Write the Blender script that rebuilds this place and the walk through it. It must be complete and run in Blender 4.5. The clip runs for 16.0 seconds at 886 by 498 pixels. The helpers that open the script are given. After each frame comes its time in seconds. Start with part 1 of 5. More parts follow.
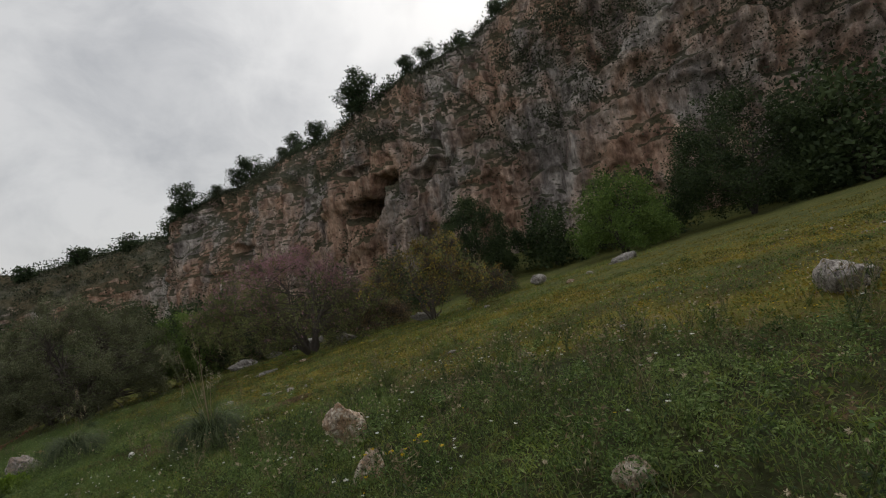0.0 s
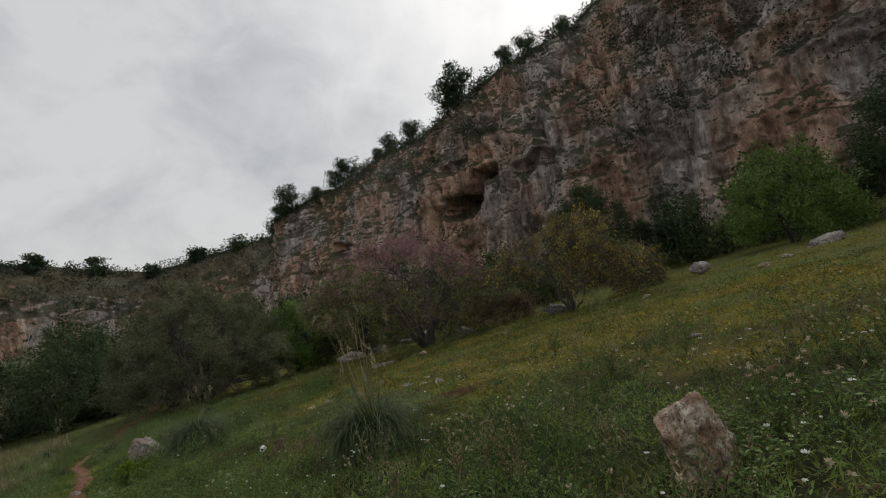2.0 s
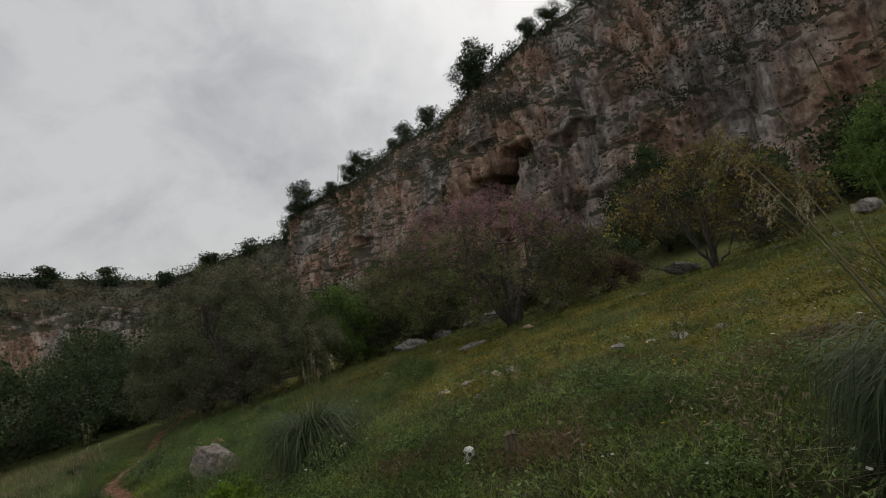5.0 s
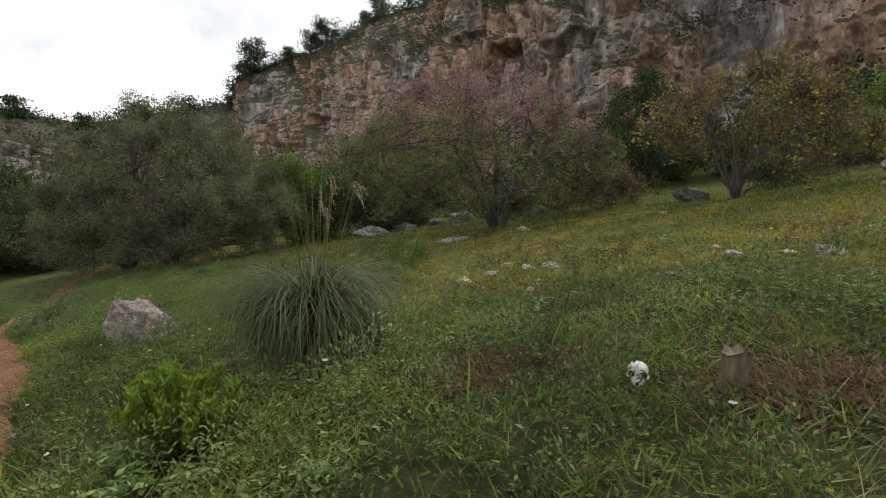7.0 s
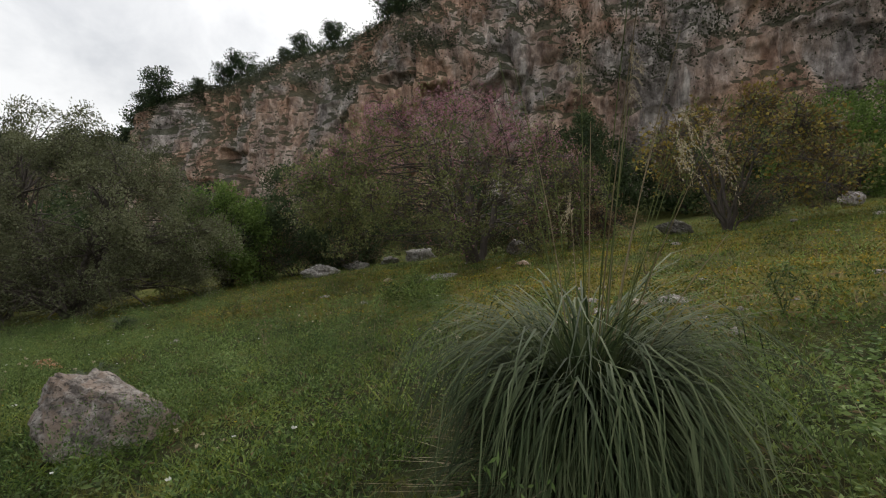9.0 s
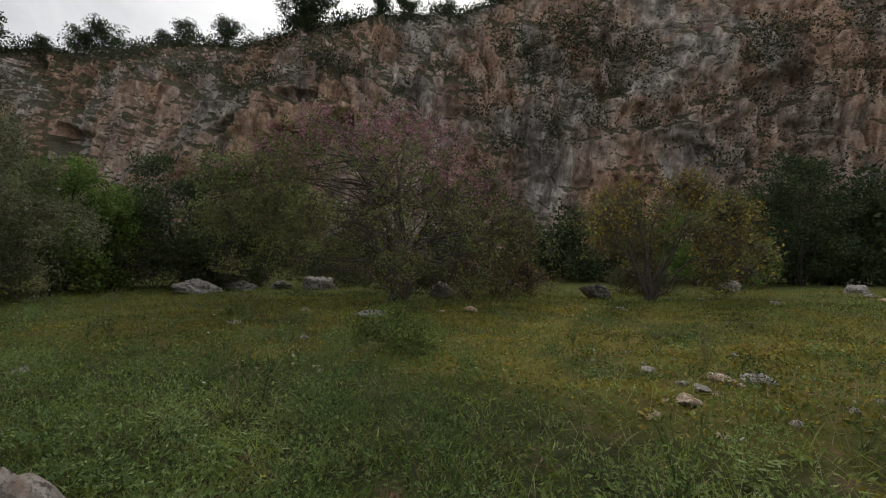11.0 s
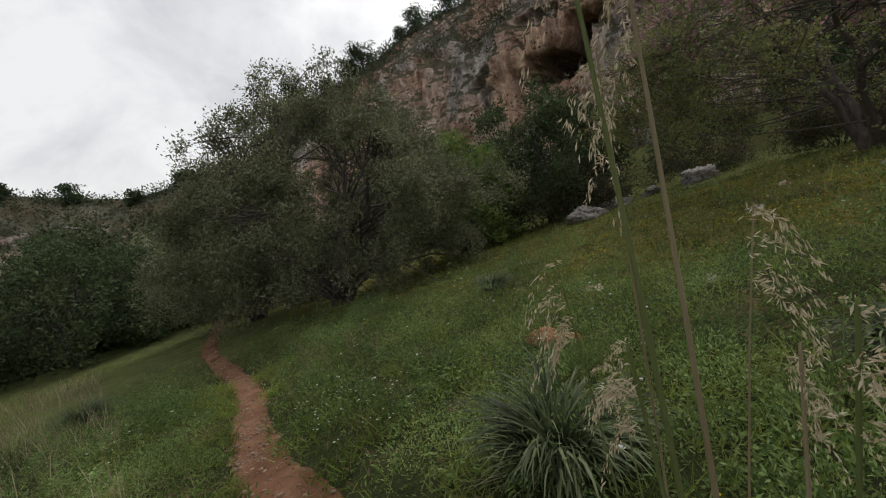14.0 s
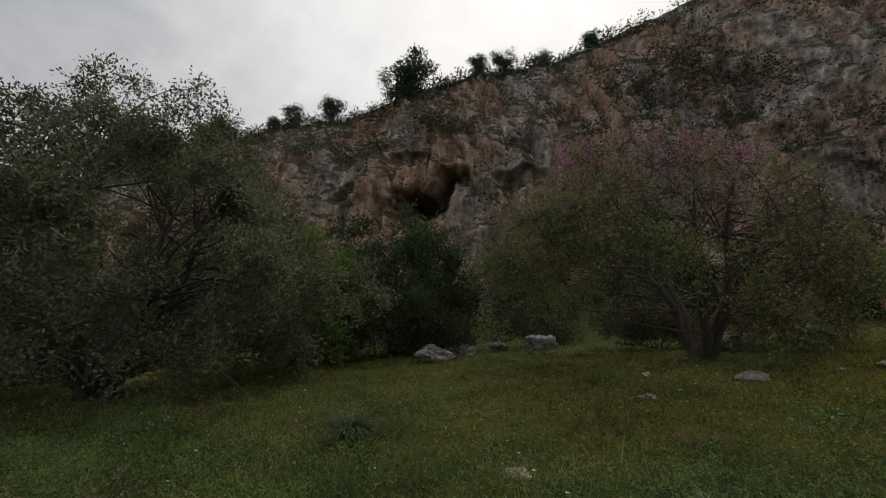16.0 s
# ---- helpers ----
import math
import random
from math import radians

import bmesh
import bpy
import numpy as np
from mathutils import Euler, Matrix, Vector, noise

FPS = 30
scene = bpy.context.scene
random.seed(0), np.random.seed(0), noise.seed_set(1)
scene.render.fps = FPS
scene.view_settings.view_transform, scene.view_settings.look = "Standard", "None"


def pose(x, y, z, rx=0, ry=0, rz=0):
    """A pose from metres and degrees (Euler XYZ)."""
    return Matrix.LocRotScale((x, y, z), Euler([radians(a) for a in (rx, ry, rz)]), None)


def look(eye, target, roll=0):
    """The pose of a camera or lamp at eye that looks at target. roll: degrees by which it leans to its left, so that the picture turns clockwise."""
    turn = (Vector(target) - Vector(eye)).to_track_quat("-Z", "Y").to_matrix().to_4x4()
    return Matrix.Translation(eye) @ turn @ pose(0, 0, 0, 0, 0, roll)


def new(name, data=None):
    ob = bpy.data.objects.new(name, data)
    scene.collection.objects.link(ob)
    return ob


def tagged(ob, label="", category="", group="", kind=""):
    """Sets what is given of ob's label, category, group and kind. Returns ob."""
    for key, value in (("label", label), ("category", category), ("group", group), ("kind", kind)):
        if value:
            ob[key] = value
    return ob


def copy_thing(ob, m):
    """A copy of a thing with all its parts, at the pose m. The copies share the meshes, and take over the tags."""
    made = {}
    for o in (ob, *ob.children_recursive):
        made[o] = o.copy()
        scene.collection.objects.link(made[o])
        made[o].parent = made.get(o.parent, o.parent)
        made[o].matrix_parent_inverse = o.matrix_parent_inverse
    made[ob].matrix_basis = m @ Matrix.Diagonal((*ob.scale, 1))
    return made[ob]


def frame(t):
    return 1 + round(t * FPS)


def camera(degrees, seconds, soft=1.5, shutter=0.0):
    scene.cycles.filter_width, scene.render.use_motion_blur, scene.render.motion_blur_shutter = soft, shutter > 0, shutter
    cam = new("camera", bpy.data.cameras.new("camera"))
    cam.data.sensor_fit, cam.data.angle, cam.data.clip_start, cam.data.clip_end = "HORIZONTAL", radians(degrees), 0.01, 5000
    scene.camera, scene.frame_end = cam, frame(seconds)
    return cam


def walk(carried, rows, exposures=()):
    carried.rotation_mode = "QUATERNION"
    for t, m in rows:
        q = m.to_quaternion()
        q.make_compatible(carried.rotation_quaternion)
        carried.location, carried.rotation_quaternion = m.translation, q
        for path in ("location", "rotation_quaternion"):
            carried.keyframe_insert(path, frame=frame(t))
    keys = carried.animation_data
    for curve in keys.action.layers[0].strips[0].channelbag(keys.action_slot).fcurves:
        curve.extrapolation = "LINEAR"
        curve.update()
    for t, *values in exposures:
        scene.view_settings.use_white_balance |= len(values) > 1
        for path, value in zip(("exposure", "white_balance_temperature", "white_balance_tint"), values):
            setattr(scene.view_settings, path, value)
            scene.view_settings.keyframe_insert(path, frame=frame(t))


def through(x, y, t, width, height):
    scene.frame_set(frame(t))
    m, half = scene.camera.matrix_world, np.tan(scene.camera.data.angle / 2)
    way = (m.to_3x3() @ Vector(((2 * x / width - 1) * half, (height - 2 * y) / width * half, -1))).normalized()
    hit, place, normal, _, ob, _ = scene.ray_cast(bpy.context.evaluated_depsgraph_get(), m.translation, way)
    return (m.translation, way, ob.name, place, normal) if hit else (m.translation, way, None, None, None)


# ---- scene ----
cam = camera(86.4, 16.0, soft=1.1)
# seconds, eye, target, roll
PATH = [
    (0, (0.001, 0.000, 1.499), (0.009, 1.999, 1.578), -8.67),
    (0.5, (-0.549, 0.765, 1.337), (-0.632, 2.763, 1.359), -14.15),
    (1, (-1.070, 1.511, 1.149), (-1.301, 3.497, 1.084), -11.46),
    (1.5, (-1.701, 2.095, 1.031), (-1.883, 4.086, 0.965), -13.53),
    (2, (-2.495, 2.809, 0.883), (-2.828, 4.775, 1.034), -7.63),
    (2.5, (-3.191, 3.501, 0.636), (-3.718, 5.415, 0.874), -13.75),
    (3, (-3.860, 4.079, 0.509), (-4.478, 5.974, 0.668), -19.19),
    (3.5, (-4.563, 4.645, 0.384), (-5.141, 6.544, 0.627), -17.31),
    (4, (-5.345, 5.140, 0.276), (-5.848, 7.063, 0.493), -15.40),
    (6.5, (-8.059, 7.708, -0.419), (-8.271, 9.695, -0.502), -2.51),
    (7, (-8.508, 8.246, -0.604), (-8.668, 10.223, -0.863), -0.02),
    (7.5, (-9.126, 8.718, -0.753), (-9.198, 10.707, -0.947), 4.14),
    (8, (-9.704, 9.211, -0.912), (-9.916, 11.177, -1.211), 2.78),
    (8.5, (-10.287, 9.754, -0.994), (-10.309, 11.743, -1.202), 1.05),
    (9, (-10.729, 10.130, -0.965), (-10.522, 12.117, -1.045), 0.27),
    (11.5, (-13.126, 12.522, -1.359), (-12.348, 14.352, -1.141), 8.94),
    (12, (-13.889, 12.806, -1.471), (-13.339, 14.701, -1.143), 6.57),
    (12.5, (-14.550, 13.097, -1.590), (-14.231, 15.044, -1.260), 2.31),
    (13, (-15.181, 13.407, -1.541), (-14.977, 15.360, -1.161), 1.22),
    (13.5, (-15.890, 13.254, -1.688), (-15.786, 15.251, -1.688), -3.92),
    (14, (-16.500, 13.855, -1.843), (-16.803, 15.825, -1.998), -10.06),
    (14.5, (-16.755, 14.443, -1.900), (-16.892, 16.427, -2.109), -4.27),
    (15, (-17.032, 15.043, -1.968), (-16.901, 17.039, -1.981), 0.17),
    (15.5, (-17.271, 15.472, -1.943), (-16.991, 17.446, -1.785), 2.35),
    (16, (-17.427, 15.841, -1.927), (-16.985, 17.764, -1.598), 5.22),
]
walk(cam, [(t, look(eye, target, roll)) for t, eye, target, roll in PATH],
     exposures=[(0, -0.4), (0.5, -0.22), (1.4, -0.2), (2, -0.4), (3, -0.5), (4, -0.58), (6.4, -0.1), (7, 0.48), (7.5, 0.40), (8, 0.62), (8.5, 0.62), (9, 0.2), (11.5, -0.3), (12, -0.55), (13, -0.56), (13.5, -0.2), (14, 0.06), (14.5, 0.45), (15.1, 0.05), (16, -0.6)])

# ---- light: overcast, the sun behind thin cloud over the ridge ----
SUN_AZ, SUN_EL = radians(22), radians(46)
world = bpy.data.worlds.new("overcast_sky")
scene.world = world
world.use_nodes = True
wn, wl = world.node_tree.nodes, world.node_tree.links
wn.clear()
w_out = wn.new("ShaderNodeOutputWorld")
w_bg = wn.new("ShaderNodeBackground")
w_sky = wn.new("ShaderNodeTexSky")
w_sky.sky_type = "NISHITA"
w_sky.sun_disc = False
w_sky.sun_elevation = SUN_EL
w_sky.sun_rotation = SUN_AZ
w_sky.air_density, w_sky.dust_density = 1.2, 4.0
w_tc = wn.new("ShaderNodeTexCoord")
w_map = wn.new("ShaderNodeMapping")
w_map.inputs["Scale"].default_value = (1.0, 1.0, 1.25)
w_n1 = wn.new("ShaderNodeTexNoise")
w_n1.inputs["Scale"].default_value = 5.5
w_n1.inputs["Detail"].default_value = 9.0
w_n1.inputs["Roughness"].default_value = 0.58
w_n1.inputs["Distortion"].default_value = 0.35
w_ramp = wn.new("ShaderNodeValToRGB")
w_ramp.color_ramp.elements[0].position, w_ramp.color_ramp.elements[0].color = 0.30, (7.0, 7.1, 7.3, 1)
w_ramp.color_ramp.elements[1].position, w_ramp.color_ramp.elements[1].color = 0.60, (9.7, 9.7, 9.7, 1)
w_mix = wn.new("ShaderNodeMix")
w_mix.data_type = "RGBA"
w_mix.inputs["Factor"].default_value = 0.86
wl.new(w_tc.outputs["Generated"], w_map.inputs["Vector"])
wl.new(w_map.outputs["Vector"], w_n1.inputs["Vector"])
wl.new(w_n1.outputs["Fac"], w_ramp.inputs["Fac"])
wl.new(w_sky.outputs["Color"], w_mix.inputs["A"])
wl.new(w_ramp.outputs["Color"], w_mix.inputs["B"])
# the cloud glows round the hidden sun
w_dot = wn.new("ShaderNodeVectorMath")
w_dot.operation = "DOT_PRODUCT"
w_dot.inputs[1].default_value = (math.sin(SUN_AZ) * math.cos(SUN_EL), math.cos(SUN_AZ) * math.cos(SUN_EL), math.sin(SUN_EL))
w_glow = wn.new("ShaderNodeValToRGB")
w_glow.color_ramp.interpolation = "EASE"
w_glow.color_ramp.elements[0].position, w_glow.color_ramp.elements[0].color = 0.66, (0, 0, 0, 1)
w_glow.color_ramp.elements[1].position, w_glow.color_ramp.elements[1].color = 1.0, (4.5, 4.4, 4.2, 1)
w_add = wn.new("ShaderNodeMix")
w_add.data_type, w_add.blend_type = "RGBA", "ADD"
w_add.inputs["Factor"].default_value = 1.0
wl.new(w_tc.outputs["Generated"], w_dot.inputs[0])
wl.new(w_dot.outputs["Value"], w_glow.inputs["Fac"])
wl.new(w_mix.outputs["Result"], w_add.inputs["A"])
wl.new(w_glow.outputs["Color"], w_add.inputs["B"])
wl.new(w_add.outputs["Result"], w_bg.inputs["Color"])
w_bg.inputs["Strength"].default_value = 0.095
wl.new(w_bg.outputs["Background"], w_out.inputs["Surface"])

sun = new("sun", bpy.data.lights.new("sun", "SUN"))
sun.data.energy, sun.data.angle, sun.data.color = 1.5, radians(24), (1.0, 0.95, 0.88)
sun_way = Vector((math.sin(SUN_AZ) * math.cos(SUN_EL), math.cos(SUN_AZ) * math.cos(SUN_EL), math.sin(SUN_EL)))
sun.matrix_world = look(sun_way * 300, (0, 0, 0))


# ---- small helpers ----
rng = np.random.default_rng(7)


def lattice(ix, iy, iz):
    h = (ix * 374761393 + iy * 668265263 + iz * 2147483647) & 0xFFFFFFFF
    h = ((h ^ (h >> 13)) * 1274126177) & 0xFFFFFFFF
    return ((h ^ (h >> 16)) & 0xFFFF) / 65535.0


def vnoise(x, y, z=0.0):
    """Smooth value noise, 0 to 1, on arrays."""
    x, y, z = np.broadcast_arrays(np.asarray(x, float), np.asarray(y, float), np.asarray(z, float))
    fx, fy, fz = np.floor(x), np.floor(y), np.floor(z)
    ix, iy, iz = fx.astype(np.int64), fy.astype(np.int64), fz.astype(np.int64)
    u, v, w = x - fx, y - fy, z - fz
    u, v, w = u * u * (3 - 2 * u), v * v * (3 - 2 * v), w * w * (3 - 2 * w)
    out = 0
    for a in (0, 1):
        for b in (0, 1):
            for c in (0, 1):
                out = out + (u if a else 1 - u) * (v if b else 1 - v) * (w if c else 1 - w) * lattice(ix + a, iy + b, iz + c)
    return out


def fbm(x, y, z=0.0, octaves=4, rough=0.5):
    total, amp, norm = 0.0, 1.0, 0.0
    for k in range(octaves):
        f = 2.0 ** k
        total = total + amp * vnoise(x * f + 17.3 * k, y * f - 9.1 * k, np.asarray(z) * f + 5.7 * k)
        norm += amp
        amp *= rough
    return total / norm


def ridged(x, y, z=0.0, octaves=4, rough=0.55):
    """Sharp-crested noise, 0 to 1."""
    total, amp, norm = 0.0, 1.0, 0.0
    for k in range(octaves):
        f = 2.1 ** k
        total = total + amp * (1 - np.abs(2 * vnoise(x * f + 31.7 * k, y * f + 11.9 * k, np.asarray(z) * f + 3.1 * k) - 1)) ** 2
        norm += amp
        amp *= rough
    return total / norm


def smooth(a, b, x):
    t = np.clip((np.asarray(x, float) - a) / (b - a), 0, 1)
    return t * t * (3 - 2 * t)


def mesh_np(name, verts, faces, mats=(), smooth_faces=False):
    """A mesh from arrays; faces: a list of (n, k) index arrays."""
    me = bpy.data.meshes.new(name)
    verts = np.asarray(verts, np.float32)
    faces = [np.asarray(f, np.int32) for f in faces if len(f)]
    loops = np.concatenate([f.ravel() for f in faces])
    sizes = np.concatenate([np.full(len(f), f.shape[1], np.int32) for f in faces])
    starts = np.concatenate([[0], np.cumsum(sizes)[:-1]]).astype(np.int32)
    me.vertices.add(len(verts))
    me.vertices.foreach_set("co", verts.ravel())
    me.loops.add(len(loops))
    me.loops.foreach_set("vertex_index", loops)
    me.polygons.add(len(sizes))
    me.polygons.foreach_set("loop_start", starts)
    me.update(calc_edges=True)
    if smooth_faces:
        me.polygons.foreach_set("use_smooth", np.ones(len(sizes), bool))
    for m in mats:
        me.materials.append(m)
    return me


def part_np(name, verts, faces, material, parent=None, label="", smooth_faces=False):
    ob = new(name, mesh_np(name, verts, faces, [material], smooth_faces))
    if parent is not None:
        ob.parent = parent
    if label:
        tagged(ob, label)
    return ob


def grid_faces(nu, nv):
    i = np.arange((nu - 1) * (nv - 1))
    a = (i // (nv - 1)) * nv + i % (nv - 1)
    return np.stack([a, a + nv, a + nv + 1, a + 1], 1)


class Pile:
    """Gathers vertices and faces of many small pieces into one mesh."""

    def __init__(self):
        self.v, self.f, self.n = [], {}, 0

    def add(self, verts, *faces):
        for f in faces:
            f = np.asarray(f)
            self.f.setdefault(f.shape[1], []).append(f + self.n)
        self.v.append(np.asarray(verts, float))
        self.n += len(verts)

    def done(self, name, material, parent=None, label="", smooth_faces=False):
        return part_np(name, np.concatenate(self.v), [np.concatenate(f) for f in self.f.values()], material, parent, label, smooth_faces)


def tube(points, radii, sides=6):
    """A bent tapering tube."""
    p = np.asarray(points, float)
    r = np.asarray(radii, float)
    d = np.gradient(p, axis=0)
    d /= np.linalg.norm(d, axis=1, keepdims=True) + 1e-9
    ref = np.where(np.abs(d[:, 2:3]) > 0.9, np.array([[1.0, 0, 0]]), np.array([[0, 0, 1.0]]))
    a = np.cross(d, ref)
    a /= np.linalg.norm(a, axis=1, keepdims=True) + 1e-9
    b = np.cross(d, a)
    ang = np.linspace(0, 2 * np.pi, sides, endpoint=False)
    v = p[:, None] + r[:, None, None] * (a[:, None] * np.cos(ang)[None, :, None] + b[:, None] * np.sin(ang)[None, :, None])
    i, j = np.meshgrid(np.arange(len(p) - 1), np.arange(sides), indexing="ij")
    i, j = i.ravel(), j.ravel()
    k = (j + 1) % sides
    f = np.stack([i * sides + j, i * sides + k, (i + 1) * sides + k, (i + 1) * sides + j], 1)
    return v.reshape(-1, 3), f


def unit(v):
    return v / (np.linalg.norm(v, axis=-1, keepdims=True) + 1e-9)


def hanging(at, az, t0, t1, length, width, twist, curl=1.3):
    """Long arching leaves: the angle from upright grows from t0 to t1 along the leaf (curl 0: upright first, then bent over)."""
    n, k = len(at), 9
    c, rows = at.copy(), []
    for j in range(k):
        f = j / (k - 1)
        a = az + twist * f * f
        out = np.stack([np.cos(a), np.sin(a), 0 * a], 1)
        side = np.stack([-np.sin(a), np.cos(a), 0 * a], 1)
        w = (width * 0.5 * (1 - f ** 3) * (0.75 + 0.25 * min(f * 4, 1)))[:, None]
        rows += [c - side * w, c + side * w] if j < k - 1 else [c]
        bow = f ** curl if curl > 0 else min(max((f - 0.22) / 0.55, 0), 1) ** 1.2
        th = (t0 + (t1 - t0) * bow)[:, None]
        c = c + (out * np.sin(th) + np.array([0, 0, 1.0]) * np.cos(th)) * (length / (k - 1))[:, None]
    v = np.stack(rows, 1).reshape(-1, 3)
    m = 2 * (k - 1) + 1
    b = np.arange(n)[:, None] * m
    f4 = np.concatenate([b + [2 * j, 2 * j + 1, 2 * j + 3, 2 * j + 2] for j in range(k - 2)])
    return v, f4, b + [m - 3, m - 2, m - 1]


def leaves(at, way, length, width, fold=0.25):
    """Folded pointed leaves: base, left, tip, right; two triangles each."""
    n = len(at)
    way = unit(way)
    side = unit(np.cross(way, rng.normal(size=(n, 3))))
    up = np.cross(side, way)
    L, Wd = np.reshape(length, (-1, 1)), np.reshape(width, (-1, 1))
    mid = at + way * L * 0.5 + up * Wd * fold
    v = np.stack([at, mid + side * Wd * 0.5, at + way * L, mid - side * Wd * 0.5], 1).reshape(-1, 3)
    b = np.arange(n)[:, None] * 4
    return v, np.concatenate([b + [0, 1, 2], b + [0, 2, 3]])


def blades(at, way, length, width, droop):
    """Grass blades that bend over: three pairs and a tip."""
    n = len(at)
    way = unit(way)
    L, Wd, dr = np.reshape(length, (-1, 1)), np.reshape(width, (-1, 1)), np.reshape(droop, (-1, 1))
    flat = way * [1, 1, 0]
    side = unit(np.cross(way + [0, 0, 0.01], [0, 0, 1.0]) + rng.normal(size=(n, 3)) * 0.15)
    rows = []
    for s in (0.0, 0.36, 0.7, 1.0):
        c = at + way * L * s + (unit(flat + 1e-6) * 0.55 - np.array([0, 0, 0.85])) * L * dr * s * s
        w = Wd * (1.0, 0.9, 0.6, 0.0)[(0.0, 0.36, 0.7, 1.0).index(s)] * 0.5
        rows += [c - side * w, c + side * w] if s < 1 else [c]
    v = np.stack(rows, 1).reshape(-1, 3)
    b = np.arange(n)[:, None] * 7
    return v, np.concatenate([b + [0, 1, 3], b + [0, 3, 2], b + [2, 3, 5], b + [2, 5, 4], b + [4, 5, 6]])


# ---- materials ----
def material(name):
    m = bpy.data.materials.new(name)
    m.use_nodes = True
    nt = m.node_tree
    return m, nt, nt.nodes["Principled BSDF"]


def ramp_node(nt, stops, source):
    r = nt.nodes.new("ShaderNodeValToRGB")
    e = r.color_ramp.elements
    while len(e) < len(stops):
        e.new(0.5)
    for el, (pos, col) in zip(e, stops):
        el.position, el.color = pos, (*col, 1)
    nt.links.new(source, r.inputs["Fac"])
    return r


def noise_node(nt, scale, detail=6.0, rough=0.55, vec=None, distort=0.0):
    n = nt.nodes.new("ShaderNodeTexNoise")
    n.inputs["Scale"].default_value, n.inputs["Detail"].default_value = scale, detail
    n.inputs["Roughness"].default_value, n.inputs["Distortion"].default_value = rough, distort
    if vec is not None:
        nt.links.new(vec, n.inputs["Vector"])
    return n


def mix_node(nt, a, b, fac, mode="MIX"):
    m = nt.nodes.new("ShaderNodeMix")
    m.data_type, m.blend_type = "RGBA", mode
    for key, val in (("A", a), ("B", b), ("Factor", fac)):
        sock = m.inputs[key]
        if isinstance(val, (int, float)):
            sock.default_value = val
        elif isinstance(val, tuple):
            sock.default_value = (*val, 1)
        else:
            nt.links.new(val, sock)
    return m.outputs["Result"]


def coords(nt, scale=(1, 1, 1)):
    tc = nt.nodes.new("ShaderNodeTexCoord")
    mp = nt.nodes.new("ShaderNodeMapping")
    mp.inputs["Scale"].default_value = scale
    nt.links.new(tc.outputs["Object"], mp.inputs["Vector"])
    return mp.outputs["Vector"]


def bump(nt, bsdf, height, strength, distance):
    b = nt.nodes.new("ShaderNodeBump")
    b.inputs["Strength"].default_value, b.inputs["Distance"].default_value = strength, distance
    nt.links.new(height, b.inputs["Height"])
    nt.links.new(b.outputs["Normal"], bsdf.inputs["Normal"])


def leaf_material(name, stops, rough=0.6, through=0.3, dry=None):
    """Leaf colours by piece, with some light coming through."""
    m, nt, b = material(name)
    g = nt.nodes.new("ShaderNodeNewGeometry")
    n = noise_node(nt, 0.7, 3.0, vec=coords(nt))
    mixv = nt.nodes.new("ShaderNodeMath")
    mixv.operation = "MULTIPLY_ADD"
    nt.links.new(g.outputs["Random Per Island"], mixv.inputs[0])
    mixv.inputs[1].default_value = 0.62
    scaled = nt.nodes.new("ShaderNodeMath")
    scaled.operation = "MULTIPLY_ADD"
    nt.links.new(n.outputs["Fac"], scaled.inputs[0])
    scaled.inputs[1].default_value, scaled.inputs[2].default_value = 1.7, -0.62
    nt.links.new(scaled.outputs["Value"], mixv.inputs[2])
    col = ramp_node(nt, stops, mixv.outputs["Value"]).outputs["Color"]
    if dry is not None:
        d = noise_node(nt, 1.7, 5.0, 0.65, coords(nt), 0.4)
        col = mix_node(nt, col, dry, ramp_node(nt, [(0.50, (0, 0, 0)), (0.68, (0.8, 0.8, 0.8))], d.outputs["Fac"]).outputs["Color"])
    nt.links.new(col, b.inputs["Base Color"])
    b.inputs["Roughness"].default_value = rough
    b.inputs["Specular IOR Level"].default_value = 0.2
    t = nt.nodes.new("ShaderNodeBsdfTranslucent")
    nt.links.new(col, t.inputs["Color"])
    mx = nt.nodes.new("ShaderNodeMixShader")
    mx.inputs["Fac"].default_value = through
    nt.links.new(b.outputs["BSDF"], mx.inputs[1])
    nt.links.new(t.outputs["BSDF"], mx.inputs[2])
    nt.links.new(mx.outputs["Shader"], nt.nodes["Material Output"].inputs["Surface"])
    return m


def bark_material(name, dark, light, scale=9.0):
    m, nt, b = material(name)
    n = noise_node(nt, scale, 8.0, 0.65, coords(nt, (1, 1, 0.25)))
    r = ramp_node(nt, [(0.3, dark), (0.7, light)], n.outputs["Fac"])
    nt.links.new(r.outputs["Color"], b.inputs["Base Color"])
    b.inputs["Roughness"].default_value = 0.9
    bump(nt, b, n.outputs["Fac"], 0.6, 0.02)
    return m


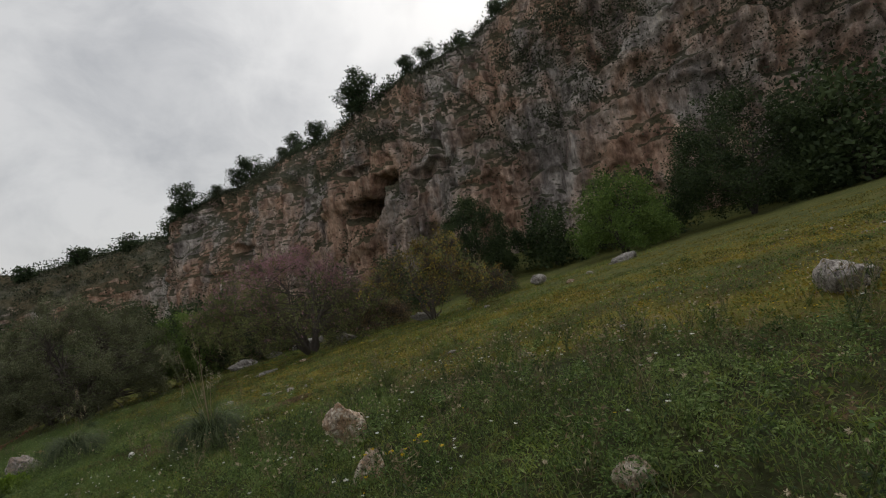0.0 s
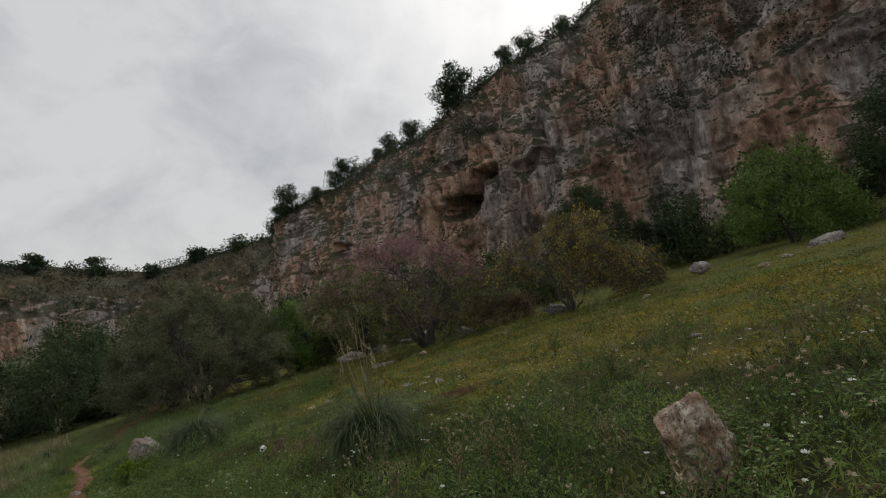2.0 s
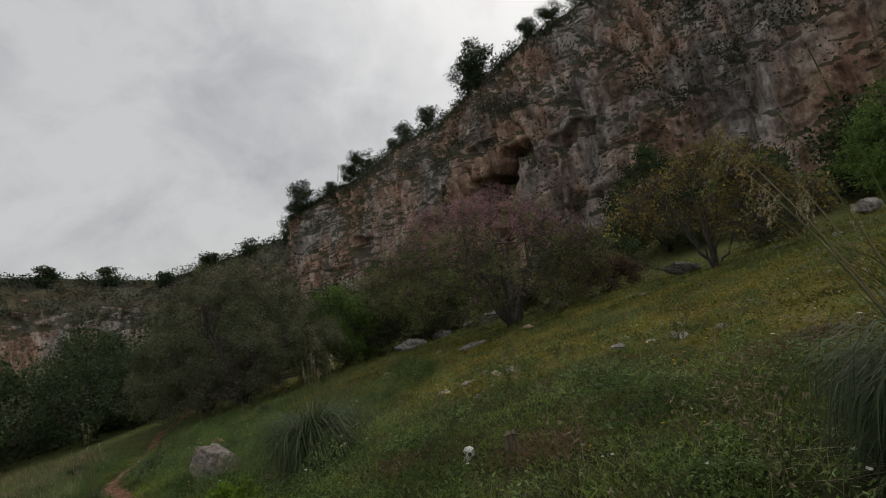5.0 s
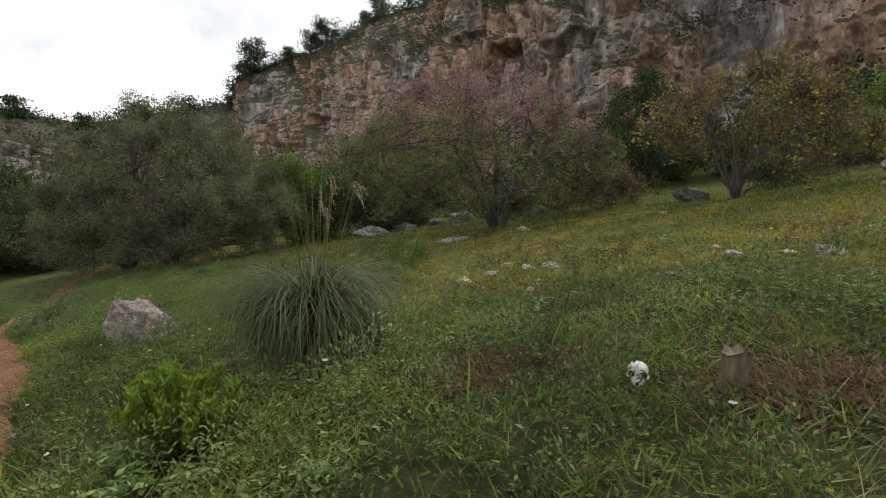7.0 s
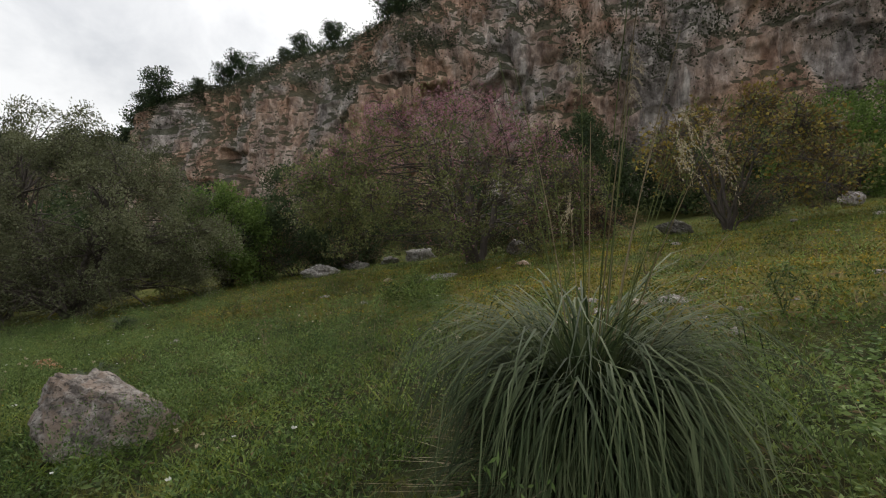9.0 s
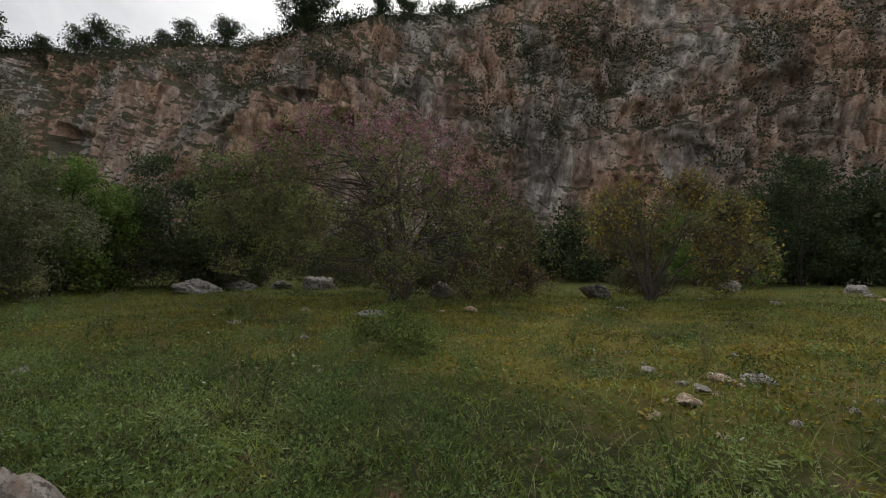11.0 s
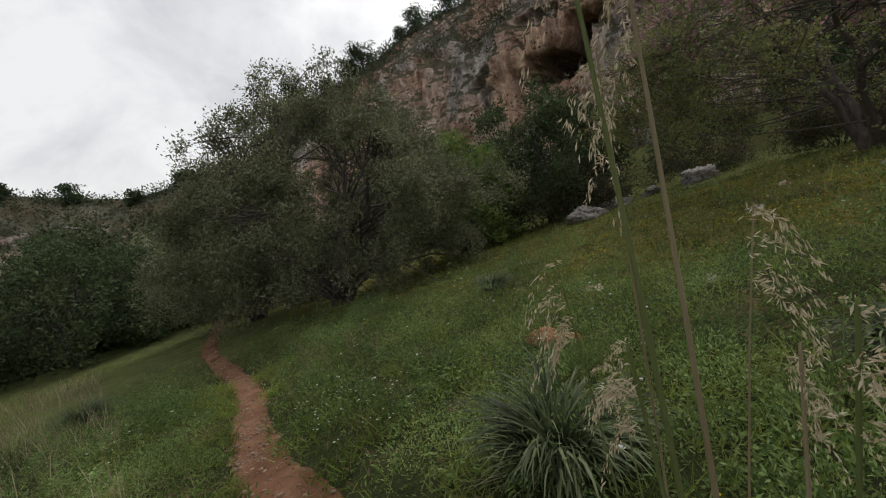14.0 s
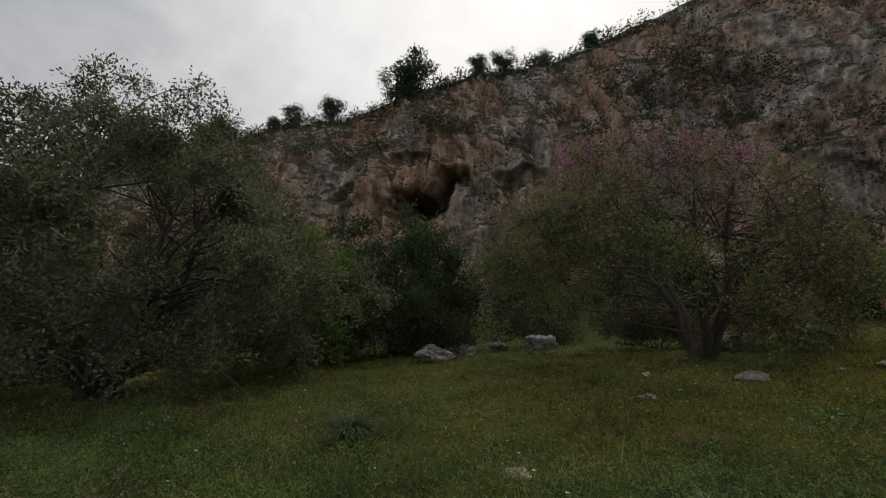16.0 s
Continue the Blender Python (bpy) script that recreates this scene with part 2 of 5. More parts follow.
def stone_material(name, low, mid, high, lichen, scale=1.0, tan=None, bare=0.52):
    """Pitted limestone with pale crusts and dark lichen spots."""
    m, nt, b = material(name)
    v = coords(nt)
    big = noise_node(nt, 9.0 * scale, 9.0, 0.7, v, 0.6)
    fine = noise_node(nt, 34.0 * scale, 8.0, 0.7, v)
    col = ramp_node(nt, [(0.34, low), (0.48, mid), (0.62, high)], big.outputs["Fac"]).outputs["Color"]
    if tan is not None:
        warm = noise_node(nt, 5.0 * scale, 5.0, 0.65, v, 0.8)
        col = mix_node(nt, col, tan, ramp_node(nt, [(0.48, (0, 0, 0)), (0.58, (0.75, 0.75, 0.75))], warm.outputs["Fac"]).outputs["Color"])
    spots = ramp_node(nt, [(bare, (0, 0, 0)), (bare + 0.08, (0.9, 0.9, 0.9))], fine.outputs["Fac"]).outputs["Color"]
    col = mix_node(nt, col, lichen, spots)
    nt.links.new(col, b.inputs["Base Color"])
    b.inputs["Roughness"].default_value = 0.92
    bump(nt, b, fine.outputs["Fac"], 1.0, 0.03 / scale)
    return m


M_LIMESTONE = stone_material("pale_limestone", (0.10, 0.085, 0.075), (0.28, 0.25, 0.225), (0.52, 0.48, 0.44), (0.06, 0.05, 0.045))
M_BOULDER = stone_material("weathered_boulder_stone", (0.075, 0.062, 0.055), (0.20, 0.172, 0.152), (0.42, 0.385, 0.35), (0.055, 0.046, 0.04), 1.0, (0.26, 0.19, 0.145))
M_PINKSTONE = stone_material("pinkish_limestone", (0.075, 0.05, 0.036), (0.42, 0.32, 0.235), (0.80, 0.72, 0.61), (0.05, 0.036, 0.028), 1.5, (0.40, 0.24, 0.135), 0.54)
M_PATHSTONE = stone_material("reddish_path_stone", (0.12, 0.07, 0.045), (0.25, 0.16, 0.11), (0.36, 0.27, 0.21), (0.10, 0.06, 0.04))
M_GREYROCK = stone_material("grey_weathered_limestone", (0.085, 0.077, 0.070), (0.245, 0.225, 0.205), (0.43, 0.405, 0.375), (0.075, 0.067, 0.06))
M_ORANGESTONE = stone_material("orange_stone", (0.16, 0.07, 0.04), (0.42, 0.19, 0.10), (0.62, 0.47, 0.36), (0.10, 0.055, 0.035), 1.4, (0.48, 0.20, 0.09), 0.56)
M_BARK = bark_material("grey_brown_bark", (0.035, 0.028, 0.022), (0.12, 0.10, 0.085))
M_BARK_DARK = bark_material("dark_bark", (0.02, 0.017, 0.014), (0.07, 0.055, 0.045))
M_OLIVE = leaf_material("olive_leaf", [(0.05, (0.052, 0.058, 0.030)), (0.5, (0.122, 0.132, 0.066)), (0.95, (0.25, 0.26, 0.160))])
M_DARKLEAF = leaf_material("dark_green_leaf", [(0.1, (0.024, 0.039, 0.017)), (0.5, (0.050, 0.074, 0.030)), (0.9, (0.090, 0.125, 0.050))])
M_BRIGHTLEAF = leaf_material("bright_green_leaf", [(0.1, (0.06, 0.105, 0.022)), (0.5, (0.115, 0.18, 0.040)), (0.95, (0.20, 0.28, 0.07))])
M_FRESHLEAF = leaf_material("fresh_green_leaf", [(0.1, (0.09, 0.14, 0.015)), (0.5, (0.16, 0.25, 0.028)), (0.95, (0.28, 0.37, 0.06))])
M_SCRUB = leaf_material("grey_green_scrub", [(0.1, (0.026, 0.032, 0.019)), (0.5, (0.056, 0.064, 0.036)), (0.95, (0.110, 0.115, 0.068))])
M_PINELEAF = leaf_material("pine_needles", [(0.1, (0.016, 0.029, 0.013)), (0.5, (0.033, 0.055, 0.023)), (0.9, (0.065, 0.091, 0.039))])
M_JUDASLEAF = leaf_material("young_leaf", [(0.1, (0.087, 0.109, 0.041)), (0.5, (0.160, 0.181, 0.065)), (0.9, (0.246, 0.261, 0.102))])
M_BLOSSOM = leaf_material("pink_blossom", [(0.1, (0.22, 0.095, 0.125)), (0.5, (0.36, 0.175, 0.215)), (0.9, (0.48, 0.28, 0.325))])
M_YELLOWLEAF = leaf_material("yellow_leaf", [(0.1, (0.11, 0.075, 0.025)), (0.45, (0.22, 0.16, 0.04)), (0.95, (0.42, 0.34, 0.08))])
M_RUSSET = leaf_material("russet_twig", [(0.1, (0.085, 0.060, 0.034)), (0.5, (0.170, 0.115, 0.064)), (0.9, (0.27, 0.19, 0.105))])
M_GRASS = leaf_material("green_grass", [(0.05, (0.037, 0.061, 0.012)), (0.5, (0.115, 0.168, 0.028)), (0.95, (0.27, 0.32, 0.07))], dry=(0.19, 0.165, 0.055))
M_HERB = leaf_material("herb_leaf", [(0.05, (0.019, 0.037, 0.008)), (0.5, (0.090, 0.138, 0.031)), (0.95, (0.26, 0.34, 0.10))], dry=(0.150, 0.148, 0.040))
M_WEED = leaf_material("weed_leaf", [(0.05, (0.026, 0.046, 0.015)), (0.5, (0.066, 0.104, 0.030)), (0.95, (0.15, 0.20, 0.06))])
M_FENNEL = leaf_material("feathery_leaf", [(0.05, (0.024, 0.050, 0.013)), (0.5, (0.094, 0.150, 0.042)), (0.95, (0.26, 0.35, 0.12))], dry=(0.115, 0.138, 0.04))
M_YTURF = leaf_material("yellow_green_turf", [(0.1, (0.075, 0.082, 0.017)), (0.5, (0.155, 0.142, 0.027)), (0.95, (0.34, 0.26, 0.045))])
M_DRY = leaf_material("dry_straw", [(0.1, (0.12, 0.09, 0.055)), (0.5, (0.25, 0.20, 0.12)), (0.9, (0.42, 0.36, 0.24))])
M_CLUMP = leaf_material("tussock_leaf", [(0.05, (0.018, 0.030, 0.013)), (0.5, (0.058, 0.084, 0.034)), (0.95, (0.165, 0.19, 0.095))])
M_PLUME = leaf_material("pale_plume", [(0.1, (0.30, 0.24, 0.15)), (0.5, (0.45, 0.38, 0.26)), (0.9, (0.60, 0.54, 0.40))])
M_STALK = leaf_material("green_stalk", [(0.1, (0.075, 0.10, 0.035)), (0.5, (0.13, 0.16, 0.055)), (0.9, (0.24, 0.25, 0.11))])
M_WHITE = leaf_material("white_petal", [(0.1, (0.60, 0.60, 0.56)), (0.9, (0.80, 0.80, 0.76))])
M_YELLOW = leaf_material("yellow_petal", [(0.1, (0.55, 0.38, 0.02)), (0.9, (0.75, 0.58, 0.05))])


def ground_material():
    m, nt, b = material("turf_and_earth")
    v = coords(nt)
    big = noise_node(nt, 0.35, 5.0, 0.6, v)
    mid = noise_node(nt, 2.2, 7.0, 0.65, v)
    fine = noise_node(nt, 22.0, 6.0, 0.7, v)
    green = ramp_node(nt, [(0.3, (0.050, 0.060, 0.020)), (0.55, (0.090, 0.105, 0.034)), (0.75, (0.14, 0.14, 0.05))], mid.outputs["Fac"]).outputs["Color"]
    yellow = ramp_node(nt, [(0.3, (0.075, 0.080, 0.018)), (0.52, (0.15, 0.135, 0.024)), (0.7, (0.21, 0.15, 0.06))], mid.outputs["Fac"]).outputs["Color"]
    at = nt.nodes.new("ShaderNodeAttribute")
    at.attribute_name = "meadow"
    sep = nt.nodes.new("ShaderNodeSeparateColor")
    nt.links.new(at.outputs["Color"], sep.inputs["Color"])
    # soil under the herbs, darkened so its colour carries the shade of the gaps
    shaded_soil = ramp_node(nt, [(0.3, (0.022, 0.026, 0.010)), (0.55, (0.044, 0.050, 0.018)), (0.75, (0.105, 0.078, 0.042))], mid.outputs["Fac"]).outputs["Color"]
    green = mix_node(nt, green, shaded_soil, sep.outputs["Green"])
    col = mix_node(nt, green, yellow, sep.outputs["Red"])
    earth = ramp_node(nt, [(0.3, (0.09, 0.055, 0.032)), (0.7, (0.20, 0.125, 0.08))], fine.outputs["Fac"]).outputs["Color"]
    bare = ramp_node(nt, [(0.62, (0, 0, 0)), (0.70, (1, 1, 1))], mid.outputs["Fac"]).outputs["Color"]
    col = mix_node(nt, col, earth, bare)
    col = mix_node(nt, col, mix_node(nt, (0.1, 0.1, 0.1), (1.8, 1.8, 1.8), fine.outputs["Fac"]), 1.0, "MULTIPLY")
    nt.links.new(col, b.inputs["Base Color"])
    b.inputs["Roughness"].default_value = 0.95
    b.inputs["Specular IOR Level"].default_value = 0.1
    bump(nt, b, fine.outputs["Fac"], 0.9, 0.05)
    return m


def cliff_material(name, veg):
    """Grey limestone with orange and dark streaks that run down, and low growth on what lies flatter."""
    m, nt, b = material(name)
    v = coords(nt)
    streak = noise_node(nt, 0.75, 10.0, 0.70, coords(nt, (1, 1, 0.22)), 0.5)
    stain = noise_node(nt, 0.10, 6.0, 0.6, coords(nt, (1, 1, 0.6)), 0.5)
    wash = noise_node(nt, 0.30, 8.0, 0.65, coords(nt, (1, 1, 0.16)), 0.7)
    fine = noise_node(nt, 1.6, 10.0, 0.74, v)
    grey = ramp_node(nt, [(0.30, (0.125, 0.115, 0.110)), (0.47, (0.31, 0.288, 0.276)), (0.64, (0.60, 0.565, 0.535))], streak.outputs["Fac"]).outputs["Color"]
    rust = ramp_node(nt, [(0.30, (0.155, 0.090, 0.067)), (0.47, (0.36, 0.23, 0.168)), (0.66, (0.60, 0.44, 0.34))], streak.outputs["Fac"]).outputs["Color"]
    where = ramp_node(nt, [(0.42, (0.10, 0.10, 0.10)), (0.58, (1, 1, 1))], stain.outputs["Fac"]).outputs["Color"]
    col = mix_node(nt, grey, rust, where)
    drip = ramp_node(nt, [(0.40, (0.55, 0.53, 0.53)), (0.54, (1.12, 1.10, 1.08))], wash.outputs["Fac"]).outputs["Color"]
    col = mix_node(nt, col, drip, 0.9, "MULTIPLY")
    grain = ramp_node(nt, [(0.34, (0.50, 0.49, 0.48)), (0.60, (1.30, 1.30, 1.30))], fine.outputs["Fac"]).outputs["Color"]
    col = mix_node(nt, col, grain, 1.0, "MULTIPLY")
    g = nt.nodes.new("ShaderNodeNewGeometry")
    sep = nt.nodes.new("ShaderNodeSeparateXYZ")
    nt.links.new(g.outputs["Normal"], sep.inputs["Vector"])
    tilt = nt.nodes.new("ShaderNodeMath")
    tilt.operation = "MULTIPLY_ADD"
    nt.links.new(fine.outputs["Fac"], tilt.inputs[0])
    tilt.inputs[1].default_value = 0.9
    nt.links.new(sep.outputs["Z"], tilt.inputs[2])
    green = ramp_node(nt, [(0.3, (0.022, 0.028, 0.014)), (0.7, (0.065, 0.070, 0.032))], fine.outputs["Fac"]).outputs["Color"]
    mask = ramp_node(nt, [(veg, (0, 0, 0)), (min(veg + 0.20, 1.0), (0.85, 0.85, 0.85))], tilt.outputs["Value"]).outputs["Color"]
    col = mix_node(nt, col, green, mask)
    nt.links.new(col, b.inputs["Base Color"])
    b.inputs["Roughness"].default_value = 0.95
    b.inputs["Specular IOR Level"].default_value = 0.15
    bump(nt, b, fine.outputs["Fac"], 0.9, 0.5)
    return m


def path_material():
    m, nt, b = material("trodden_red_earth")
    v = coords(nt)
    mid, fine = noise_node(nt, 3.0, 6.0, 0.6, v), noise_node(nt, 30.0, 7.0, 0.7, v)
    col = ramp_node(nt, [(0.3, (0.105, 0.052, 0.030)), (0.55, (0.19, 0.100, 0.060)), (0.8, (0.28, 0.17, 0.11))], mid.outputs["Fac"]).outputs["Color"]
    col = mix_node(nt, col, mix_node(nt, (0.6, 0.6, 0.6), (1.3, 1.3, 1.3), fine.outputs["Fac"]), 1.0, "MULTIPLY")
    nt.links.new(col, b.inputs["Base Color"])
    b.inputs["Roughness"].default_value = 1.0
    b.inputs["Specular IOR Level"].default_value = 0.05
    bump(nt, b, fine.outputs["Fac"], 0.8, 0.03)
    return m


M_GROUND, M_CLIFF, M_FARCLIFF, M_PATH = ground_material(), cliff_material("cliff_limestone", 0.98), cliff_material("far_cliff_limestone", 0.86), path_material()

# ---- ground: a hillside that rises to the east, with a trodden path along it ----
TRAIL = np.array([(9.0, -11.0), (4.0, -5.0), (0.0, -0.8), (-6.0, 4.7), (-10.7, 9.6), (-14.0, 13.1), (-15.95, 14.8), (-17.7, 16.1), (-19.0, 17.42),
                  (-19.52, 18.27), (-20.4, 19.7), (-21.6, 21.3), (-23.5, 23.5), (-25.35, 25.7), (-28.2, 29.7), (-31.2, 34.6), (-37.0, 43.0)])


def trail_gap(x, y):
    """Distance to the middle of the path."""
    p = np.stack([np.asarray(x, float), np.asarray(y, float)], -1)
    best = np.full(p.shape[:-1], 1e9)
    for a, b in zip(TRAIL[:-1], TRAIL[1:]):
        d = b - a
        t = np.clip(((p - a) @ d) / (d @ d), 0, 1)
        best = np.minimum(best, np.linalg.norm(p - (a + t[..., None] * d), axis=-1))
    return best


def base_z(x, y):
    x, y = np.asarray(x, float), np.asarray(y, float)
    xs = np.where(x < -30, -30 - 25 * (1 - np.exp((x + 30) / 45.0)), np.where(x > 30, 30 + 60 * (1 - np.exp(-(x - 30) / 60.0)), x))
    ys = np.clip(y, -60, 45)
    far = smooth(36, 62, y) * smooth(-75, -40, x) * 3.0
    return -0.16 + 0.178 * xs - 0.029 * ys - 0.0016 * np.clip(xs, -40, 40) * np.clip(ys, -20, 40) * 0.75 + far


def ground_z(x, y):
    near = np.exp(-((np.asarray(x) + 8) ** 2 + (np.asarray(y) - 14) ** 2) / 60.0 ** 2)
    return base_z(x, y) + near * (0.30 * (fbm(x * 0.22, np.asarray(y) * 0.22, 3.3, 3) - 0.5) + 0.10 * (fbm(x * 1.3, np.asarray(y) * 1.3, 1.1, 3) - 0.5)) - 0.05 * np.exp(-(trail_gap(x, y) / 0.35) ** 2)


def across(x, y):
    """Distance uphill of the line walked."""
    return 0.68 * np.asarray(x) + 0.73 * np.asarray(y)


def along(x, y):
    return -0.73 * np.asarray(x) + 0.68 * np.asarray(y)


def yellow_share(x, y):
    """Where the turf is short and yellow with flowers, 0 to 1."""
    d = across(x, y) + 3.2 * (fbm(np.asarray(x) * 0.3, np.asarray(y) * 0.3, 9.0, 3) - 0.5)
    patch = smooth(0.40, 0.56, fbm(np.asarray(x) * 0.6, np.asarray(y) * 0.6, 4.4, 4))
    d = d - 2.2 * (1 - smooth(7, 11, along(x, y)))
    return smooth(3.4, 5.4, d) * (1 - smooth(12.5, 16.0, d) * 0.6) * (0.25 + 0.75 * patch) * (1 - 0.45 * smooth(21, 25, along(x, y)))


def spread(lo, hi, step, reach):
    inner = np.arange(lo, hi, step)
    out = [1.0]
    while sum(out) < reach:
        out.append(out[-1] * 1.28)
    steps = np.cumsum(out)
    return np.concatenate([lo - steps[::-1], inner, inner[-1] + steps])


gx, gy = spread(-36.0, 16.0, 0.2, 2600.0), spread(-4.0, 44.0, 0.2, 2600.0)
GX, GY = np.meshgrid(gx, gy, indexing="ij")
GV = np.stack([GX, GY, ground_z(GX, GY)], -1).reshape(-1, 3)
ground = part_np("ground", GV, [grid_faces(len(gx), len(gy))], M_GROUND, smooth_faces=True)
tagged(ground, "green and yellow grassy hillside with patches of bare earth", "ground", kind="structure")
lay = ground.data.color_attributes.new("meadow", "FLOAT_COLOR", "POINT")
ys = yellow_share(GV[:, 0], GV[:, 1])
ga, gd = along(GV[:, 0], GV[:, 1]), across(GV[:, 0], GV[:, 1])
grown = smooth(-5, -3, ga) * (1 - smooth(30, 36, ga)) * smooth(-6, -4, gd) * (1 - smooth(8, 14, gd))
lay.data.foreach_set("color", np.stack([ys, grown, ys, np.ones_like(ys)], 1).astype(np.float32).ravel())


def build_path():
    t = np.concatenate([[0], np.cumsum(np.linalg.norm(np.diff(TRAIL, axis=0), axis=1))])
    s = np.arange(0, t[-1], 0.12)
    mx, my = np.interp(s, t, TRAIL[:, 0]), np.interp(s, t, TRAIL[:, 1])
    for _ in range(12):
        mx[1:-1], my[1:-1] = (mx[:-2] + 2 * mx[1:-1] + mx[2:]) / 4, (my[:-2] + 2 * my[1:-1] + my[2:]) / 4
    mx += 0.10 * (fbm(s * 0.5, 0.3, 2.0, 2) - 0.5)
    dx, dy = np.gradient(mx), np.gradient(my)
    n = np.hypot(dx, dy)
    nx, ny = -dy / n, dx / n
    u = np.linspace(-1, 1, 15)
    half = 0.225 + 0.15 * (fbm(s * 0.9, 7.0, 0.0, 3) - 0.5)
    edge = half[:, None] * u[None] + 0.10 * (np.abs(u) > 0.8)[None] * (fbm(s[:, None] * 5 + 0 * u, u[None] * 3, 1.0, 2) - 0.5)
    X, Y = mx[:, None] + nx[:, None] * edge, my[:, None] + ny[:, None] * edge
    Z = ground_z(X, Y) + 0.03 - 0.035 * np.abs(u)[None] ** 6 + 0.03 * (fbm(X * 6, Y * 6, 0.0, 3) - 0.5)
    ob = part_np("path", np.stack([X, Y, Z], -1).reshape(-1, 3), [grid_faces(len(s), len(u))], M_PATH, smooth_faces=True)
    return tagged(ob, "narrow trodden path of reddish stony earth", "path", kind="structure")


build_path()


# ---- cliffs ----
EYE_MID = (-14.0, 13.0)


def cliff(name, rows, nu, nv, mat, depth, label, dents=(), seed=0.0, lean=1.8, coarse=0):
    """A rock face between a foot line and a ridge line, rough and fluted, with hollows."""
    rows = np.array(rows, float)
    t = np.concatenate([[0], np.cumsum(np.linalg.norm(np.diff(rows[:, :2], axis=0), axis=1))])
    s = np.linspace(0, t[-1], nu) if coarse == 0 else np.concatenate([np.linspace(0, t[coarse], 60, endpoint=False), np.linspace(t[coarse], t[-1], nu - 60)])
    col = np.stack([np.interp(s, t, rows[:, k]) for k in range(6)], 1)
    for _ in range(6):
        col[1:-1] = (col[:-2] + 2 * col[1:-1] + col[2:]) / 4
    v = np.linspace(0, 1, nv)
    foot, top = col[:, None, :3], col[:, None, 3:]
    # steep below, leaning back above
    back = (v ** lean)[None, :, None]
    P = foot + (top - foot) * np.concatenate([np.repeat(back, 2, 2), v[None, :, None]], 2)
    P = np.broadcast_to(P, (nu, nv, 3)).copy()
    out = np.stack([np.gradient(col[:, 1], s), -np.gradient(col[:, 0], s)], 1)
    out /= np.linalg.norm(out, axis=1, keepdims=True)
    if (out[nu // 2] @ (np.array([-8.0, 12.0]) - col[nu // 2, :2])) < 0:
        out = -out
    S, Zz = np.broadcast_to(s[:, None], (nu, nv)), P[..., 2]
    bend = 6.0 * (fbm(S * 0.03, Zz * 0.06, seed + 2, 3) - 0.5)
    buttress = ridged(S * 0.055 + 0.02 * Zz, Zz * 0.02, seed, 3) - 0.4
    lump = fbm(S * 0.10, Zz * 0.13, seed + 4, 4, 0.55) - 0.5
    block = ridged((S + bend) * 0.22, Zz * 0.16 + 0.05 * S, seed + 8, 5, 0.62) - 0.42
    flute = ridged((S + 0.5 * bend) * 0.50, Zz * 0.06, seed + 6, 3, 0.6) - 0.4
    fluted = smooth(0.45, 0.62, fbm(S * 0.05, Zz * 0.08, seed + 14, 3))
    ledge = fbm(S * 0.06, Zz * 0.42 + 0.06 * S, seed + 12, 4, 0.6) - 0.5
    fade = smooth(0.0, 0.05, v)[None] * (1 - 0.6 * smooth(0.92, 1.0, v))[None]
    crack = 0.0
    for k, (fs, fz, sl) in enumerate(((0.20, 0.035, 0.25), (0.33, 0.06, -0.35), (0.12, 0.22, 0.5), (0.6, 0.12, 0.1))):
        line = 1 - np.abs(2 * vnoise((S + sl * Zz + bend) * fs + 5 * k, Zz * fz, seed + 40 + k) - 1)
        crack = crack + (1.0, 0.9, 0.8, 0.5)[k] * smooth(0.84, 0.985, line)
    low = (1 - smooth(0.45, 0.75, v))[None]
    push = depth * fade * (-0.26 * crack + 1.1 * buttress + 1.5 * lump + 1.15 * block * (1 - 0.5 * fluted) + 1.25 * flute * np.maximum(fluted, 0.55 * low) + 0.45 * ledge)
    for dx, dy, dz, ws, wz, deep, skew in dents:
        row = np.argmin(np.abs(Zz - dz), axis=1)
        here = P[np.arange(nu), row, :2]
        ds = s[np.argmin(np.abs((here - (EYE_MID[0], EYE_MID[1])) @ np.array([dy - EYE_MID[1], EYE_MID[0] - dx])) + np.where(here[:, 1] < 20, 1e4, 0))]
        wob = 1.3 * (fbm(S * 0.45, Zz * 0.3, seed + 30, 4, 0.6) - 0.5)
        q = ((S - ds - skew * (Zz - dz)) / ws + wob) ** 2 + ((Zz - dz) / wz + wob) ** 2
        push = push - deep * np.exp(-q ** 3)
    P[..., :2] += push[..., None] * out[:, None]
    P[..., 2] += 0.5 * depth * fade * (fbm(S * 0.3, Zz * 0.3, seed + 20, 4) - 0.5)
    ob = part_np(name, P.reshape(-1, 3), [grid_faces(nu, nv)], mat)
    tagged(ob, label, "cliff", kind="structure")
    return P, out, s


CLIFF_ROWS = [  # foot, ridge
    (115, -40, 18, 150, -30, 60), (88, 8, 12, 108, 20, 66), (64, 30, 8, 79, 42, 68), (42, 41, 4, 52, 57, 60),
    (23, 49, 2, 24, 67, 44.5), (8, 54, 1, 9.5, 74, 36.5), (-4, 59, 0, -3, 76, 33), (-12, 63, 0, -10.5, 77, 30),
    (-19, 68, -1, -18, 90, 29.5), (-29, 75, -2, -29, 102, 31), (-39, 83, -3, -41, 107, 27.5), (-49, 91, -3, -52, 99, 21.5),
    (-56, 97, -4, -59, 104, 20.0), (-60, 112, -5, -66, 124, 21),
]
FAR_ROWS = [
    (-50, 150, -2, -52, 180, 34), (-88, 138, -3, -98, 168, 27.5), (-120, 126, -4, -133, 150, 19.0),
    (-143, 104, -4, -164, 120, 26.0), (-165, 74, -3, -190, 84, 36), (-185, 20, -2, -215, 25, 46), (-200, -60, 0, -235, -60, 60),
]
